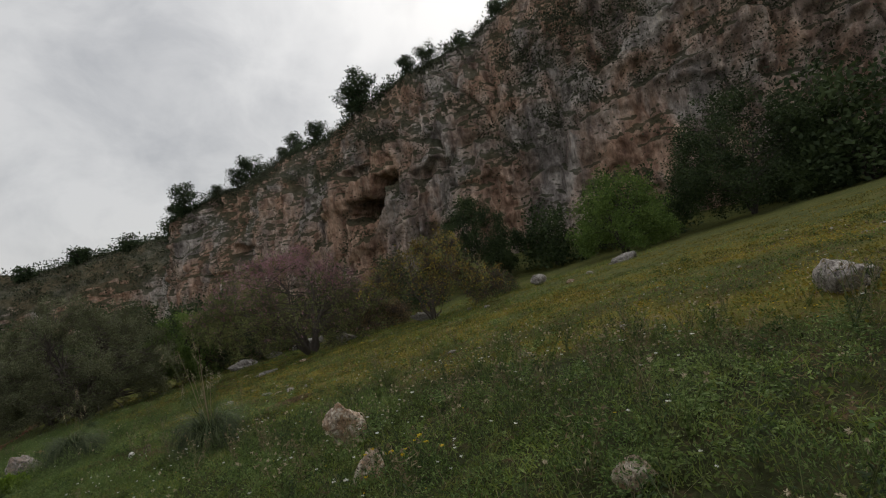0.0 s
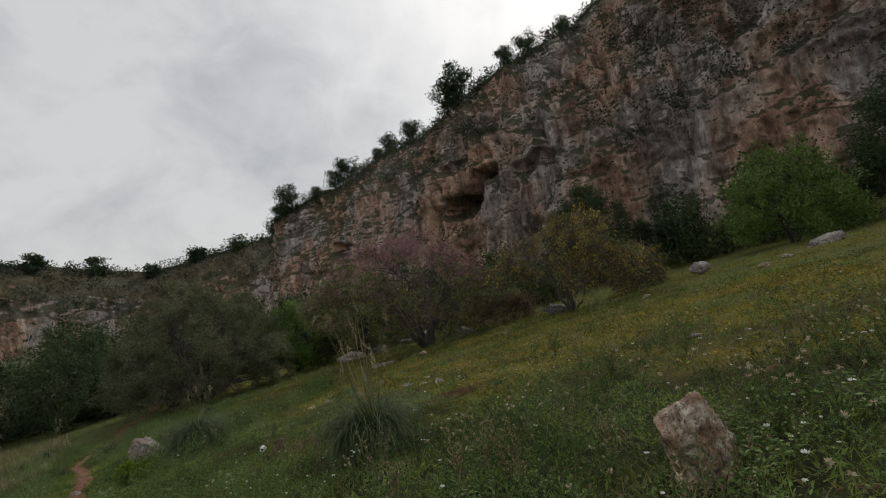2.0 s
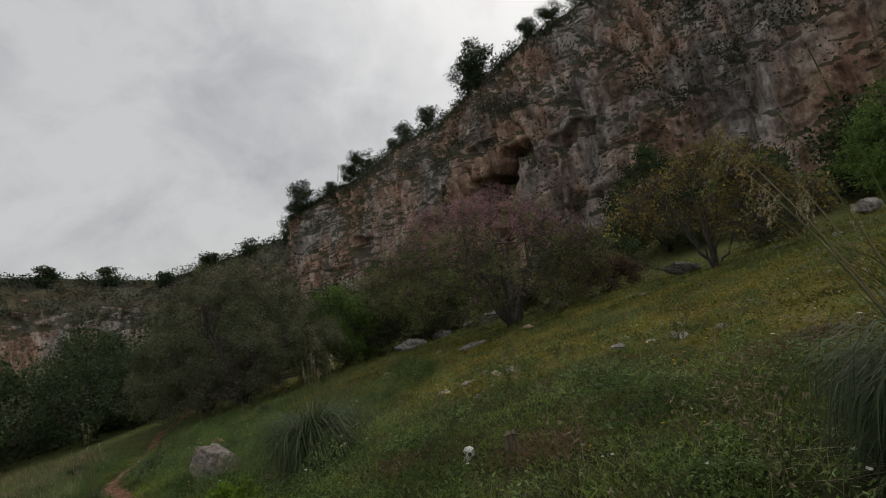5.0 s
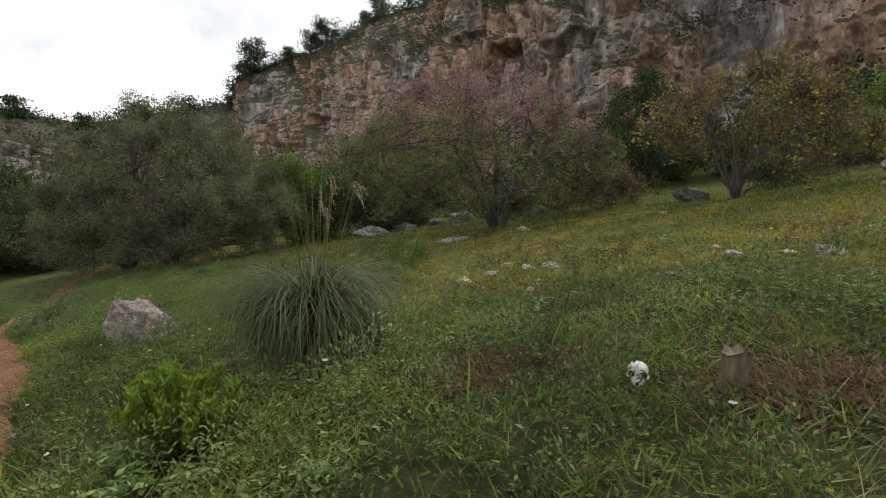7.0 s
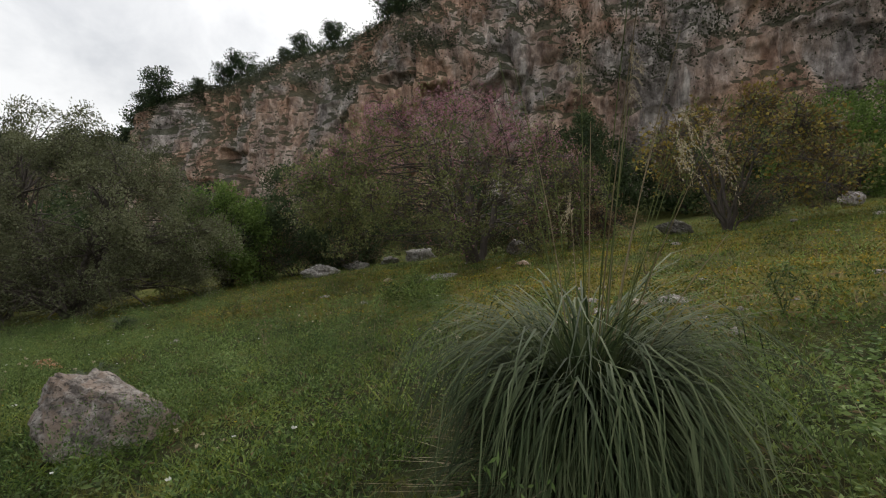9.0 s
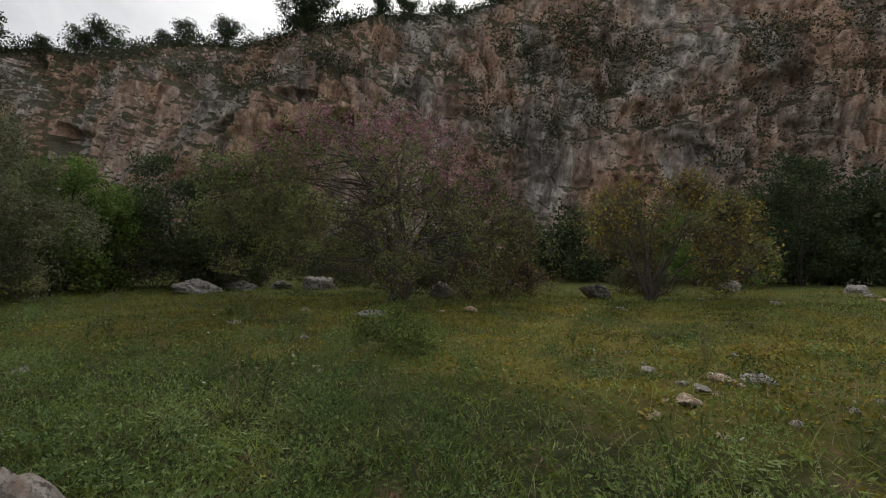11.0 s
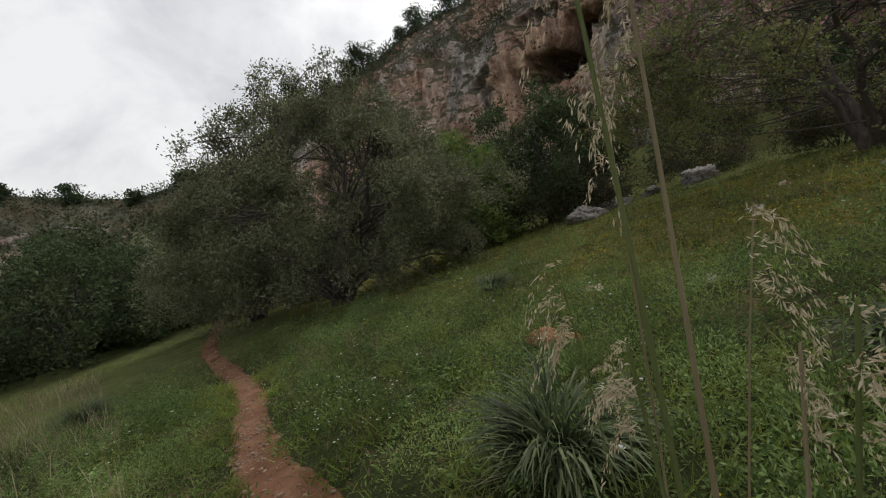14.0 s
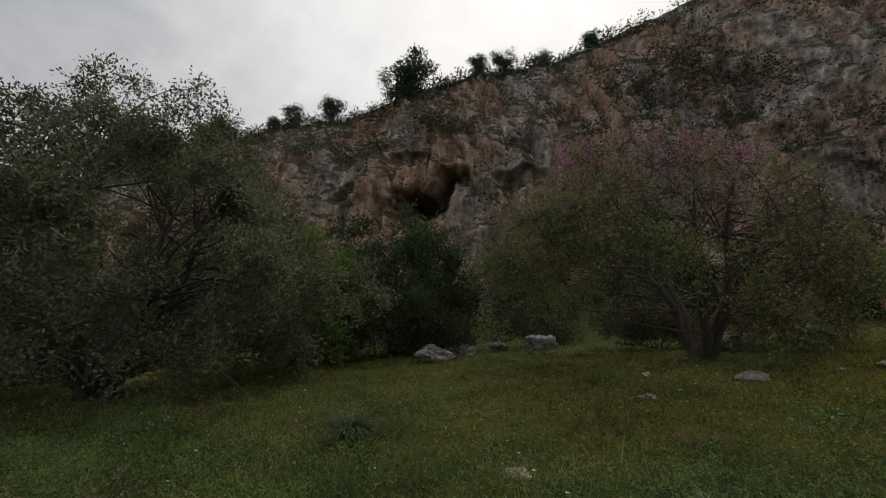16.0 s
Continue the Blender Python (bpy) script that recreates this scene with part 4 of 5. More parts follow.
# ---- rocks ----
def rock(name, label, x, y, w, d, h, mat, seed, turn=0.0, sink=0.12, sharp=0.8, cat="rock", group="", subdiv=4, peak=0.14):
    bm = bmesh.new()
    bmesh.ops.create_icosphere(bm, subdivisions=subdiv, radius=1.0)
    v = np.array([q.co for q in bm.verts])
    r = np.random.default_rng(seed)
    for _ in range(int(13 + 6 * sharp)):
        n = unit(r.normal(size=3))
        lim = r.uniform(0.42, 0.85)
        over = np.maximum(v @ n - lim, 0)
        v -= over[:, None] * n * 0.9
    big = fbm(v[:, 0] * 1.4 + seed, v[:, 1] * 1.4, v[:, 2] * 1.4, 4) - 0.5
    pit = np.abs(fbm(v[:, 0] * 5 + seed, v[:, 1] * 5, v[:, 2] * 5, 3, 0.6) - 0.5)
    rough = np.abs(fbm(v[:, 0] * 11 + seed, v[:, 1] * 11, v[:, 2] * 11, 3, 0.6) - 0.5)
    v *= (1 + 0.62 * big - 0.55 * pit * sharp - 0.22 * rough * sharp)[:, None]
    v[:, :2] *= (1 - peak * v[:, 2:3])
    v[:, 0] += 0.25 * v[:, 2] * r.normal()
    lo, hi = v.min(0), v.max(0)
    v = (v - (lo + hi) / 2) / (hi - lo) * [w, d, h]
    v[:, 2] += h / 2 - sink * h
    for q, c in zip(bm.verts, v):
        q.co = c
    for f in bm.faces:
        f.smooth = subdiv > 3
    me = bpy.data.meshes.new(name)
    bm.to_mesh(me)
    bm.free()
    me.materials.append(mat)
    ob = tagged(new(name, me), label, cat, group)
    ob.matrix_basis = pose(x, y, float(ground_z(x, y)), 0, 0, turn)
    return ob


rock("boulder", "large pale pitted limestone boulder in the grass", -12.86, 14.0, 1.06, 0.82, 0.68, M_BOULDER, 3, 20, 0.2, subdiv=5, peak=0.36)
rock("rock", "rough pinkish limestone rock among white flowers", -1.56, 6.25, 0.62, 0.48, 0.84, M_PINKSTONE, 29, 75, 0.25, 1.1, subdiv=5, peak=0.3)
rock("rock", "rough buff limestone rock half sunk in herbs", -1.05, 4.8, 0.36, 0.3, 0.40, M_PINKSTONE, 33, 10, 0.28, 1.1, subdiv=5, peak=0.25)
rock("rock", "buff weathered rock half hidden in the herbs", 1.0, 3.05, 0.27, 0.22, 0.26, M_PINKSTONE, 27, 30, 0.2, peak=0.45)
rock("rock", "pale limestone outcrop in the tall grass", 4.95, 5.85, 0.85, 0.6, 0.45, M_LIMESTONE, 9, 70)
rock("rock", "low grey rock on the yellow slope", 8.5, 22.5, 1.7, 0.9, 0.65, M_GREYROCK, 10, 30, 0.35, 2.0, subdiv=5)
rock("rock", "grey rock beside the fig tree", -1.35, 25.0, 1.7, 1.1, 0.75, M_GREYROCK, 12, 15, 0.3, 2.0, subdiv=5)
rock("rock", "grey layered rock at the edge of the thicket", -13.9, 31.0, 1.9, 1.2, 0.75, M_GREYROCK, 14, 50, 0.3, 2.1, group="rocks along the thicket", subdiv=5)
rock("rock", "pale rock at the edge of the thicket", -12.4, 32.7, 1.6, 1.1, 0.65, M_GREYROCK, 15, 10, 0.35, 2.1, group="rocks along the thicket", subdiv=5)
rock("rock", "rounded pale rock at the edge of the thicket", -11.0, 33.4, 1.3, 1.0, 0.65, M_GREYROCK, 16, 80, 0.35, 2.1, group="rocks along the thicket", subdiv=5)
rock("rock", "tall grey rock below the Judas tree", -9.5, 32.6, 1.5, 1.1, 0.85, M_GREYROCK, 17, 20, 0.3, 2.1, group="rocks along the thicket", subdiv=5)
rock("rock", "pointed grey rock beside the Judas tree", -6.1, 27.0, 1.7, 1.1, 0.75, M_GREYROCK, 18, 60, 0.3, 2.0, subdiv=5)
rock("rock", "flat brown rock in front of the Judas tree", -9.4, 23.4, 1.2, 0.7, 0.26, M_GREYROCK, 19, 25, 0.4, 1.2)
rock("rock", "small grey rock on the slope", 4.8, 24.8, 0.85, 0.7, 0.65, M_LIMESTONE, 20, 0)
rock("rock", "broken orange stone lying in the grass", -16.38, 18.38, 0.44, 0.30, 0.24, M_ORANGESTONE, 21, 165, 0.15, 1.3)
rock("stone", "small orange stone beside the rock", -16.17, 18.22, 0.30, 0.2, 0.14, M_ORANGESTONE, 22, 20, 0.15, 1.3)
rock("stone", "pale stone at the edge of the path", -12.75, 11.75, 0.2, 0.16, 0.13, M_LIMESTONE, 23)
for k, (x, y, s) in enumerate([(-8.75, 15.1, 0.42), (-8.35, 15.3, 0.3), (-8.05, 16.2, 0.36), (-7.75, 15.5, 0.45), (-7.4, 15.35, 0.55), (-5.6, 13.8, 0.4), (-5.2, 13.6, 0.3), (-4.8, 13.5, 0.45),
                               (-4.3, 13.3, 0.3), (-7.2, 22.6, 0.6), (-3.6, 21.5, 0.4), (1.6, 21.0, 0.5), (5.2, 20.1, 0.7), (6.4, 21.0, 0.6), (-0.1, 10.8, 0.3), (1.2, 8.1, 0.35), (2.75, 7.7, 0.3),
                               (-14.6, 18.9, 0.3), (-15.6, 20.0, 0.35), (-12.5, 22.4, 0.4), (-11.4, 20.4, 0.35), (-10.9, 24.5, 0.45), (0.9, 22.8, 0.4)]):
    rock("stone", "flat pale stone lying in the yellow turf", x, y, s * 0.8, s * 0.55, s * 0.3, M_LIMESTONE if k % 3 else M_PINKSTONE, 40 + k, 37 * k, 0.3, 0.9, "stone", "stones in the turf", 3)


def bleached_skull(x, y):
    """A small bleached animal skull: domed top, short muzzle, sockets and nose hole as balls coloured like shade."""
    def ball(cx, cy, cz, sx, sy, sz, name, mat, parent):
        bm = bmesh.new()
        bmesh.ops.create_icosphere(bm, subdivisions=3, radius=1.0)
        for q in bm.verts:
            q.co = Vector((q.co.x * sx + cx, q.co.y * sy + cy, q.co.z * sz + cz))
        me = bpy.data.meshes.new(name)
        bm.to_mesh(me)
        bm.free()
        for f in me.polygons:
            f.use_smooth = True
        me.materials.append(mat)
        ob = new(name, me)
        ob.parent = parent
        return ob
    bone = stone_material("bleached_bone", (0.58, 0.56, 0.51), (0.74, 0.72, 0.68), (0.84, 0.83, 0.80), (0.48, 0.45, 0.39))
    # near-black colour for solid balls that stand in for the shade inside the hollows
    hole = stone_material("socket_shade", (0.012, 0.010, 0.008), (0.02, 0.017, 0.014), (0.04, 0.034, 0.028), (0.01, 0.009, 0.008))
    thing = tagged(new("skull"), "small bleached white animal skull in the grass", "skull")
    thing.matrix_basis = pose(x, y, float(ground_z(x, y)) + 0.03, 4, 0, -18)
    ball(0, 0.01, 0.088, 0.056, 0.062, 0.050, "cranium", bone, thing)
    ball(0, -0.038, 0.048, 0.036, 0.046, 0.034, "muzzle", bone, thing)
    for sx in (-1, 1):
        ball(sx * 0.032, -0.036, 0.086, 0.018, 0.024, 0.017, "eye_socket", hole, thing)
        ball(sx * 0.050, -0.006, 0.062, 0.010, 0.030, 0.007, "cheekbone", bone, thing)
    ball(0, -0.074, 0.050, 0.010, 0.014, 0.012, "nose_hole", hole, thing)


bleached_skull(-7.63, 10.84)
M_STUMP = bark_material("weathered_wood", (0.045, 0.034, 0.022), (0.22, 0.17, 0.11), 32.0)


def stump(x, y):
    a = np.linspace(0, 2 * np.pi, 28, endpoint=False)
    v, z = [], np.linspace(-0.05, 0.20, 9)
    for k, zz in enumerate(z):
        rad = 0.062 + 0.025 * math.exp(-k * 0.8) + 0.03 * (vnoise(np.cos(a) * 3, np.sin(a) * 3, zz * 4) - 0.5)
        v.append(np.stack([np.cos(a) * rad, np.sin(a) * rad, np.full_like(a, zz) + (0.05 * (vnoise(a * 2, 0.0, 0.0) - 0.5) if k == 8 else 0)], 1))
    v = np.concatenate(v + [[[0, 0, 0.18]]])
    f = grid_faces(9, 28)
    i = np.arange(8)
    seam = np.stack([i * 28 + 27, (i + 1) * 28 + 27, (i + 1) * 28, i * 28], 1)
    cap = np.array([[8 * 28 + k, 8 * 28 + (k + 1) % 28, 252] for k in range(28)])
    ob = part_np("stump", v, [np.concatenate([f, seam]), cap], M_STUMP)
    tagged(ob, "short weathered grey-brown tree stump", "stump")
    ob.matrix_basis = pose(x, y, float(ground_z(x, y))) @ Matrix.Scale(1.08, 4)


stump(-7.18, 10.72)


# ---- tussocks ----
def tussock(label, x, y, radius, height, count, stalks, stalk_h, seed, plumes=0.5, wid=0.0125, slant=(0, 0), sway=0.36, thick=1.0, curl=1.3):
    r = np.random.default_rng(seed)
    thing = tagged(new("grass_tussock"), label, "tussock", "grass tussocks")
    thing.matrix_basis = pose(x, y, float(ground_z(x, y)) - 0.02)
    locks = max(count // 26, 12)
    lk = r.integers(0, locks, count)
    la, ll = r.uniform(0, 2 * np.pi, locks), r.random(locks) ** 0.75
    lt, lw, lh = r.normal(size=locks) * 0.35, r.normal(size=locks) * 0.7, r.uniform(0.65, 1.25, locks)
    a, lean = la[lk] + r.normal(size=count) * 0.28, np.clip(ll[lk] + r.normal(size=count) * 0.10, 0, 1)
    at = np.stack([np.cos(a) * lean, np.sin(a) * lean, np.zeros(count)], 1) * radius * 0.42 + r.normal(size=(count, 3)) * [0.025, 0.025, 0]
    L = height * lh[lk] * r.uniform(0.45, 1.2, count)
    t1 = np.clip((1.45 if curl > 0 else 2.0) + (1.6 if curl > 0 else 0.9) * lean ** 0.5 + lt[lk] + r.normal(size=count) * 0.22, 0.5, 2.9)
    t0 = 0.04 + 0.30 * lean * r.uniform(0.5, 1, count)
    low = r.random(count) < 0.38
    t0[low], t1[low] = r.uniform(0.55, 1.1, low.sum()), r.uniform(2.5, 3.0, low.sum())
    L[low] *= 0.58
    at[low, 2] += r.uniform(0.0, 0.16, low.sum())
    v, f4, f3 = hanging(at, a, t0, t1, L, wid * r.uniform(0.6, 1.5, count), lw[lk] + r.normal(size=count) * 0.25, curl)
    v[:, 2] = np.maximum(v[:, 2], 0.01)
    tagged(part_np("leaf_mass", v, [f4, f3], M_CLUMP, thing), kind="stuff")
    n = count // 13
    a = r.uniform(0, 2 * np.pi, n)
    at = np.stack([np.cos(a), np.sin(a), 0 * a], 1) * radius * 0.3 * r.random((n, 1))
    way = np.stack([np.cos(a), np.sin(a), 0.7 + 0 * a], 1) + r.normal(size=(n, 3)) * 0.35
    v, f = blades(at, way, height * r.uniform(0.3, 0.7, n), wid * 0.9, 0.6 * r.random(n) + 0.2)
    v[:, 2] = np.maximum(v[:, 2], 0.01)
    tagged(part_np("dead_leaf_mass", v, [f], M_DRY, thing), kind="stuff")
    for k in range(stalks):
        ang, tip = r.uniform(0, 2 * np.pi), r.uniform(0.6, 1.15) * stalk_h
        out = r.uniform(0.04, sway) * stalk_h
        t = np.linspace(0, 1, 7)
        line = np.stack([np.cos(ang) * (0.06 + out * t ** 1.7) + slant[0] * t ** 1.5, np.sin(ang) * (0.06 + out * t ** 1.7) + slant[1] * t ** 1.5, tip * t], 1)
        sv, sf = tube(line, thick * np.linspace(0.0055, 0.0022, 7), 4)
        stalk = part_np("stalk", sv, [sf], M_STALK if k % 3 else M_DRY, thing)
        if r.random() < plumes:
            bend = np.array([np.cos(ang), np.sin(ang), 0])
            at, way = [], []
            for q in range(9):
                f = r.uniform(0, 1, 34)[:, None]
                root = np.array([np.interp(r.uniform(0.88, 1.0), t, line[:, m]) for m in range(3)])
                out = unit(bend + r.normal(size=3) * 0.35) * r.uniform(0.04, 0.10)
                at.append(root + out * f + np.array([0, 0, 1.0]) * (0.03 * f - r.uniform(0.06, 0.15) * f ** 2))
                way.append(out * 6 + np.array([0, 0, 0.3]) - np.array([0, 0, 1.6]) * f + r.normal(size=(34, 3)) * 0.25)
            at = np.concatenate(at) + r.normal(size=(306, 3)) * 0.003
            pv, pf = leaves(at, np.concatenate(way), r.uniform(0.008, 0.017, 306), 0.0028)
            tagged(part_np("plume", pv, [pf], M_PLUME, stalk), kind="stuff")
    return thing


tussock("big dark green grass tussock with tall upright stalks", -9.9, 12.05, 0.40, 1.22, 5200, 26, 1.75, 31, 0.25, wid=0.0088, curl=0, sway=0.30, thick=0.7)
tussock("dark green grass tussock with slanting dry stalks", -4.75, 8.85, 0.45, 1.15, 3000, 16, 2.0, 32, 0.85, wid=0.009, slant=(-0.35, 0.1), curl=0, thick=1.4)
tussock("grey-green grass tussock beside the path", -16.45, 16.2, 0.45, 0.58, 1200, 0, 1.0, 33)
tussock("slender stalks with pale drooping plumes over a small tussock", -16.28, 14.40, 0.14, 0.5, 110, 5, 1.55, 34, 0.8, 0.010, sway=0.06, thick=1.15)
tussock("short slender stalks with pale plumes beside the path", -16.30, 14.66, 0.12, 0.25, 40, 4, 1.45, 44, 0.8, 0.006, sway=0.08, thick=0.6)
tussock("small dark grass tussock on the slope", -17.0, 21.7, 0.35, 0.5, 700, 0, 1.0, 35)
tussock("small dark grass tussock with dry stalks below the path", -9.45, 7.75, 0.3, 0.4, 300, 4, 1.85, 36, 0.9)
tussock("dark grass tussock below the path", -19.0, 14.0, 0.5, 0.55, 900, 3, 1.4, 37, 0.8)
tussock("small dark grass tussock at the meadow edge", -24.6, 21.0, 0.5, 0.6, 900, 0, 1.0, 38)
tussock("small dark grass tussock near the boulder", -14.6, 16.6, 0.3, 0.4, 500, 0, 1.0, 39)


def spurge(label, x, y, h, radius, stems, seed):
    r = np.random.default_rng(seed)
    thing = tagged(new("spurge_plant"), label, "shrub")
    thing.matrix_basis = pose(x, y, float(ground_z(x, y)) - 0.02)
    wood, lv = Pile(), Pile()
    for k in range(stems):
        a, q = r.uniform(0, 2 * np.pi), r.random() ** 0.6
        e = np.array([np.cos(a) * radius * q, np.sin(a) * radius * q, h * r.uniform(0.7, 1.05) * (1 - 0.35 * q * q)])
        t = np.linspace(0, 1, 6)[:, None]
        line = e * [0.75, 0.75, 0.40] * 2 * t * (1 - t) + e * t ** 2
        wood.add(*tube(line, np.linspace(0.006, 0.003, 6), 4))
        n = 80
        s = 0.3 + 0.7 * r.random(n) ** 0.6
        at = np.stack([np.interp(s, t[:, 0], line[:, m]) for m in range(3)], 1)
        b = r.uniform(0, 2 * np.pi, n)
        way = np.stack([np.cos(b), np.sin(b), 0.35 + 0.9 * s], 1)
        lv.add(*leaves(at, way, r.uniform(0.035, 0.062, n), 0.015, 0.1))
    tagged(wood.done("stem_mass", M_STALK, thing), kind="stuff")
    tagged(lv.done("foliage", M_FRESHLEAF, thing), kind="stuff")
    return thing


spurge("fresh bright green leafy plant in front of the tussock", -10.14, 10.58, 0.52, 0.34, 90, 51)


# ---- meadow: grass, herbs and flowers (what nobody could count) ----
WORN = [(-6.85, 10.65, 0.42), (-8.35, 11.25, 0.40), (-4.2, 11.6, 0.35)]


def worn(x, y):
    """Patches where the herbs have died back, 0 to 1."""
    w = 0 * x
    for cx, cy, r in WORN:
        w = np.maximum(w, np.exp(-(((x - cx) / (1.4 * r)) ** 2 + ((y - cy) / (0.8 * r)) ** 2) ** 1.5))
    return w


def meadow_points(n, s0, s1, d0, d1, density, clear=0.3):
    s, d = rng.uniform(s0, s1, n), rng.uniform(d0, d1, n)
    x, y = -0.73 * s + 0.68 * d, 0.68 * s + 0.73 * d
    keep = (rng.random(n) < density(x, y, s, d) * (1 - 0.7 * worn(x, y))) & (trail_gap(x, y) > clear + 0.12 * rng.random(n))
    x, y = x[keep], y[keep]
    return np.stack([x, y, ground_z(x, y) - 0.005], 1)


def patch(x, y, k, lo, hi, z=0.0):
    return smooth(lo, hi, fbm(x * k, y * k, z, 3))


def herb_layer(name, label, pts, per, leaf_len, leaf_w, height, mat, width=0.09):
    n = len(pts)
    c = np.repeat(pts, per, 0)
    size = np.repeat(rng.uniform(0.6, 1.4, n), per)
    a = rng.uniform(0, 2 * np.pi, n * per)
    q = rng.random(n * per)
    at = c + np.stack([np.cos(a) * q * width * size, np.sin(a) * q * width * size, height * size * rng.random(n * per) * (1 - 0.5 * q)], 1)
    way = np.stack([np.cos(a), np.sin(a), rng.uniform(0.0, 1.3, n * per)], 1)
    v, f = leaves(at, way, leaf_len * size * rng.uniform(0.6, 1.2, n * per), leaf_w * size, 0.2)
    return tagged(part_np(name, v, [f], mat), label, "plants", kind="stuff")


def frond_layer(name, label, pts, fronds, pairs, length, leaflet, mat):
    """Feathery plants: arching fronds with paired narrow leaflets."""
    n = len(pts) * fronds
    c = np.repeat(pts, fronds, 0)
    size = np.repeat(rng.uniform(0.6, 1.35, len(pts)), fronds)[:, None] * rng.uniform(0.7, 1.2, (n, 1))
    a = rng.uniform(0, 2 * np.pi, n)
    out = np.stack([np.cos(a), np.sin(a), 0 * a], 1)
    side = np.stack([-np.sin(a), np.cos(a), 0 * a], 1)
    rise = rng.uniform(0.5, 1.5, (n, 1))
    at, way, ln = [], [], []
    for k in range(pairs):
        f = (k + 0.6) / pairs
        p = c + (out * f + np.array([0, 0, 1.0]) * rise * (f - 0.5 * f * f)) * length * size
        for sgn in (-1, 1):
            at.append(p)
            way.append(side * sgn + out * 0.7 + rng.normal(size=(n, 3)) * 0.15)
            ln.append(leaflet * size[:, 0] * (1.15 - 0.75 * f))
    at, way, ln = np.concatenate(at), np.concatenate(way), np.concatenate(ln)
    v, f = leaves(at, way, ln, ln * 0.36, 0.15)
    return tagged(part_np(name, v, [f], mat), label, "plants", kind="stuff")


def mound_layer(name, label, pts, radius, height, per, leaf_len, leaf_w, mat):
    """Bushy herbs: leaves on and under a low uneven dome round each point."""
    n = len(pts)
    size = rng.uniform(0.45, 1.35, n) ** 1.2
    k = np.repeat(np.arange(n), np.maximum((per * size).astype(int), 8))
    m = len(k)
    a, q = rng.uniform(0, 2 * np.pi, m), rng.random(m) ** 0.55
    tall = rng.uniform(0.6, 1.35, n)[k]
    lob = 1 + 0.3 * np.sin(3 * a + 6.28 * rng.random(n)[k]) * q
    rad = radius * size[k] * q * lob
    up = height * size[k] * tall * (1 - 0.9 * q ** 2.2) * rng.uniform(0.55, 1.08, m)
    at = pts[k] + np.stack([np.cos(a) * rad, np.sin(a) * rad, up], 1)
    way = np.stack([np.cos(a) * q, np.sin(a) * q, 0.35 + 0.5 * (1 - q)], 1) + rng.normal(size=(m, 3)) * 0.42
    v, f = leaves(at, way, leaf_len * rng.uniform(0.6, 1.3, m), leaf_w * rng.uniform(0.7, 1.3, m), 0.2)
    return tagged(part_np(name, v, [f], mat), label, "plants", kind="stuff")


def grass_layer(name, label, pts, height, width, mat, droop=0.5, lean=0.45):
    n = len(pts)
    way = np.stack([rng.normal(size=n) * lean, rng.normal(size=n) * lean, np.ones(n)], 1)
    v, f = blades(pts, way, height * rng.uniform(0.5, 1.3, n), width * rng.uniform(0.7, 1.3, n), droop * rng.random(n))
    return tagged(part_np(name, v, [f], mat), label, "grass", kind="stuff")


lush = lambda x, y: 1 - yellow_share(x, y)
close = lambda s, d: np.exp(-np.maximum(d - 1, 0) / 2.6) * np.exp(-np.maximum(-d - 1, 0) / 2.5)
near = lambda s, d: np.exp(-np.maximum(d, 0) / 6.5) * np.exp(-np.maximum(-d - 1, 0) / 4.0)
pts = meadow_points(84000, -2, 34, -6, 20, lambda x, y, s, d: (0.05 + 0.95 * close(s, d)) * (0.10 + 0.90 * lush(x, y)) * (0.38 + 0.62 * patch(x, y, 1.3, 0.40, 0.56)), 0.17)
herb_layer("herbs", "dense low green leafy herbs", pts, 9, 0.036, 0.012, 0.09, M_HERB)
pts = meadow_points(80000, -2, 36, -7, 20, lambda x, y, s, d: (0.15 + 0.85 * near(s, d)) * (0.2 + 0.8 * lush(x, y)) * (0.3 + 0.7 * patch(x, y, 0.8, 0.38, 0.6, 5.0)), 0.17)
grass_layer("meadow_grass", "fresh green meadow grass", pts, 0.18, 0.006, M_GRASS)
pts = meadow_points(52000, -2, 36, 2.5, 17, lambda x, y, s, d: (1 - 0.75 * yellow_share(x, y)) * (0.35 + 0.65 * patch(x, y, 1.6, 0.42, 0.58, 61.0)))
herb_layer("short_turf", "short green turf on the open slope", pts, 3, 0.055, 0.020, 0.06, M_HERB)
mound = meadow_points(4200, -1, 31, -2, 8, lambda x, y, s, d: near(s, d) * (0.15 + 0.85 * lush(x, y)) * patch(x, y, 0.7, 0.44, 0.58, 51.0), 0.45)
pts = meadow_points(3500, -2, 33, -3.5, 11, lambda x, y, s, d: (0.08 + 0.92 * np.exp(-np.maximum(d - 2.5, 0) / 3.0)) * (0.25 + 0.75 * lush(x, y)) * (0.20 + 0.80 * patch(x, y, 0.9, 0.34, 0.50, 101.0)), 0.42)
mound_layer("bushy_herbs", "bushy green herbs growing in soft uneven mounds", pts, 0.29, 0.36, 215, 0.032, 0.0105, M_FENNEL)
pts = meadow_points(2600, -2, 33, -3.5, 16, lambda x, y, s, d: (0.22 + 0.78 * np.exp(-np.maximum(d - 2, 0) / 4.0)) * (0.3 + 0.7 * lush(x, y)) * (0.1 + 0.9 * patch(x, y, 0.7, 0.42, 0.58, 131.0)), 0.42)
mound_layer("leafy_weeds", "dark leafy weeds in low clumps", pts, 0.17, 0.17, 90, 0.042, 0.016, M_WEED)
pts = meadow_points(620, 18, 32, -1.5, 6.5, lambda x, y, s, d: patch(x, y, 0.55, 0.34, 0.52, 151.0) * (1 - 0.7 * smooth(3.5, 6.5, d)), 0.5)
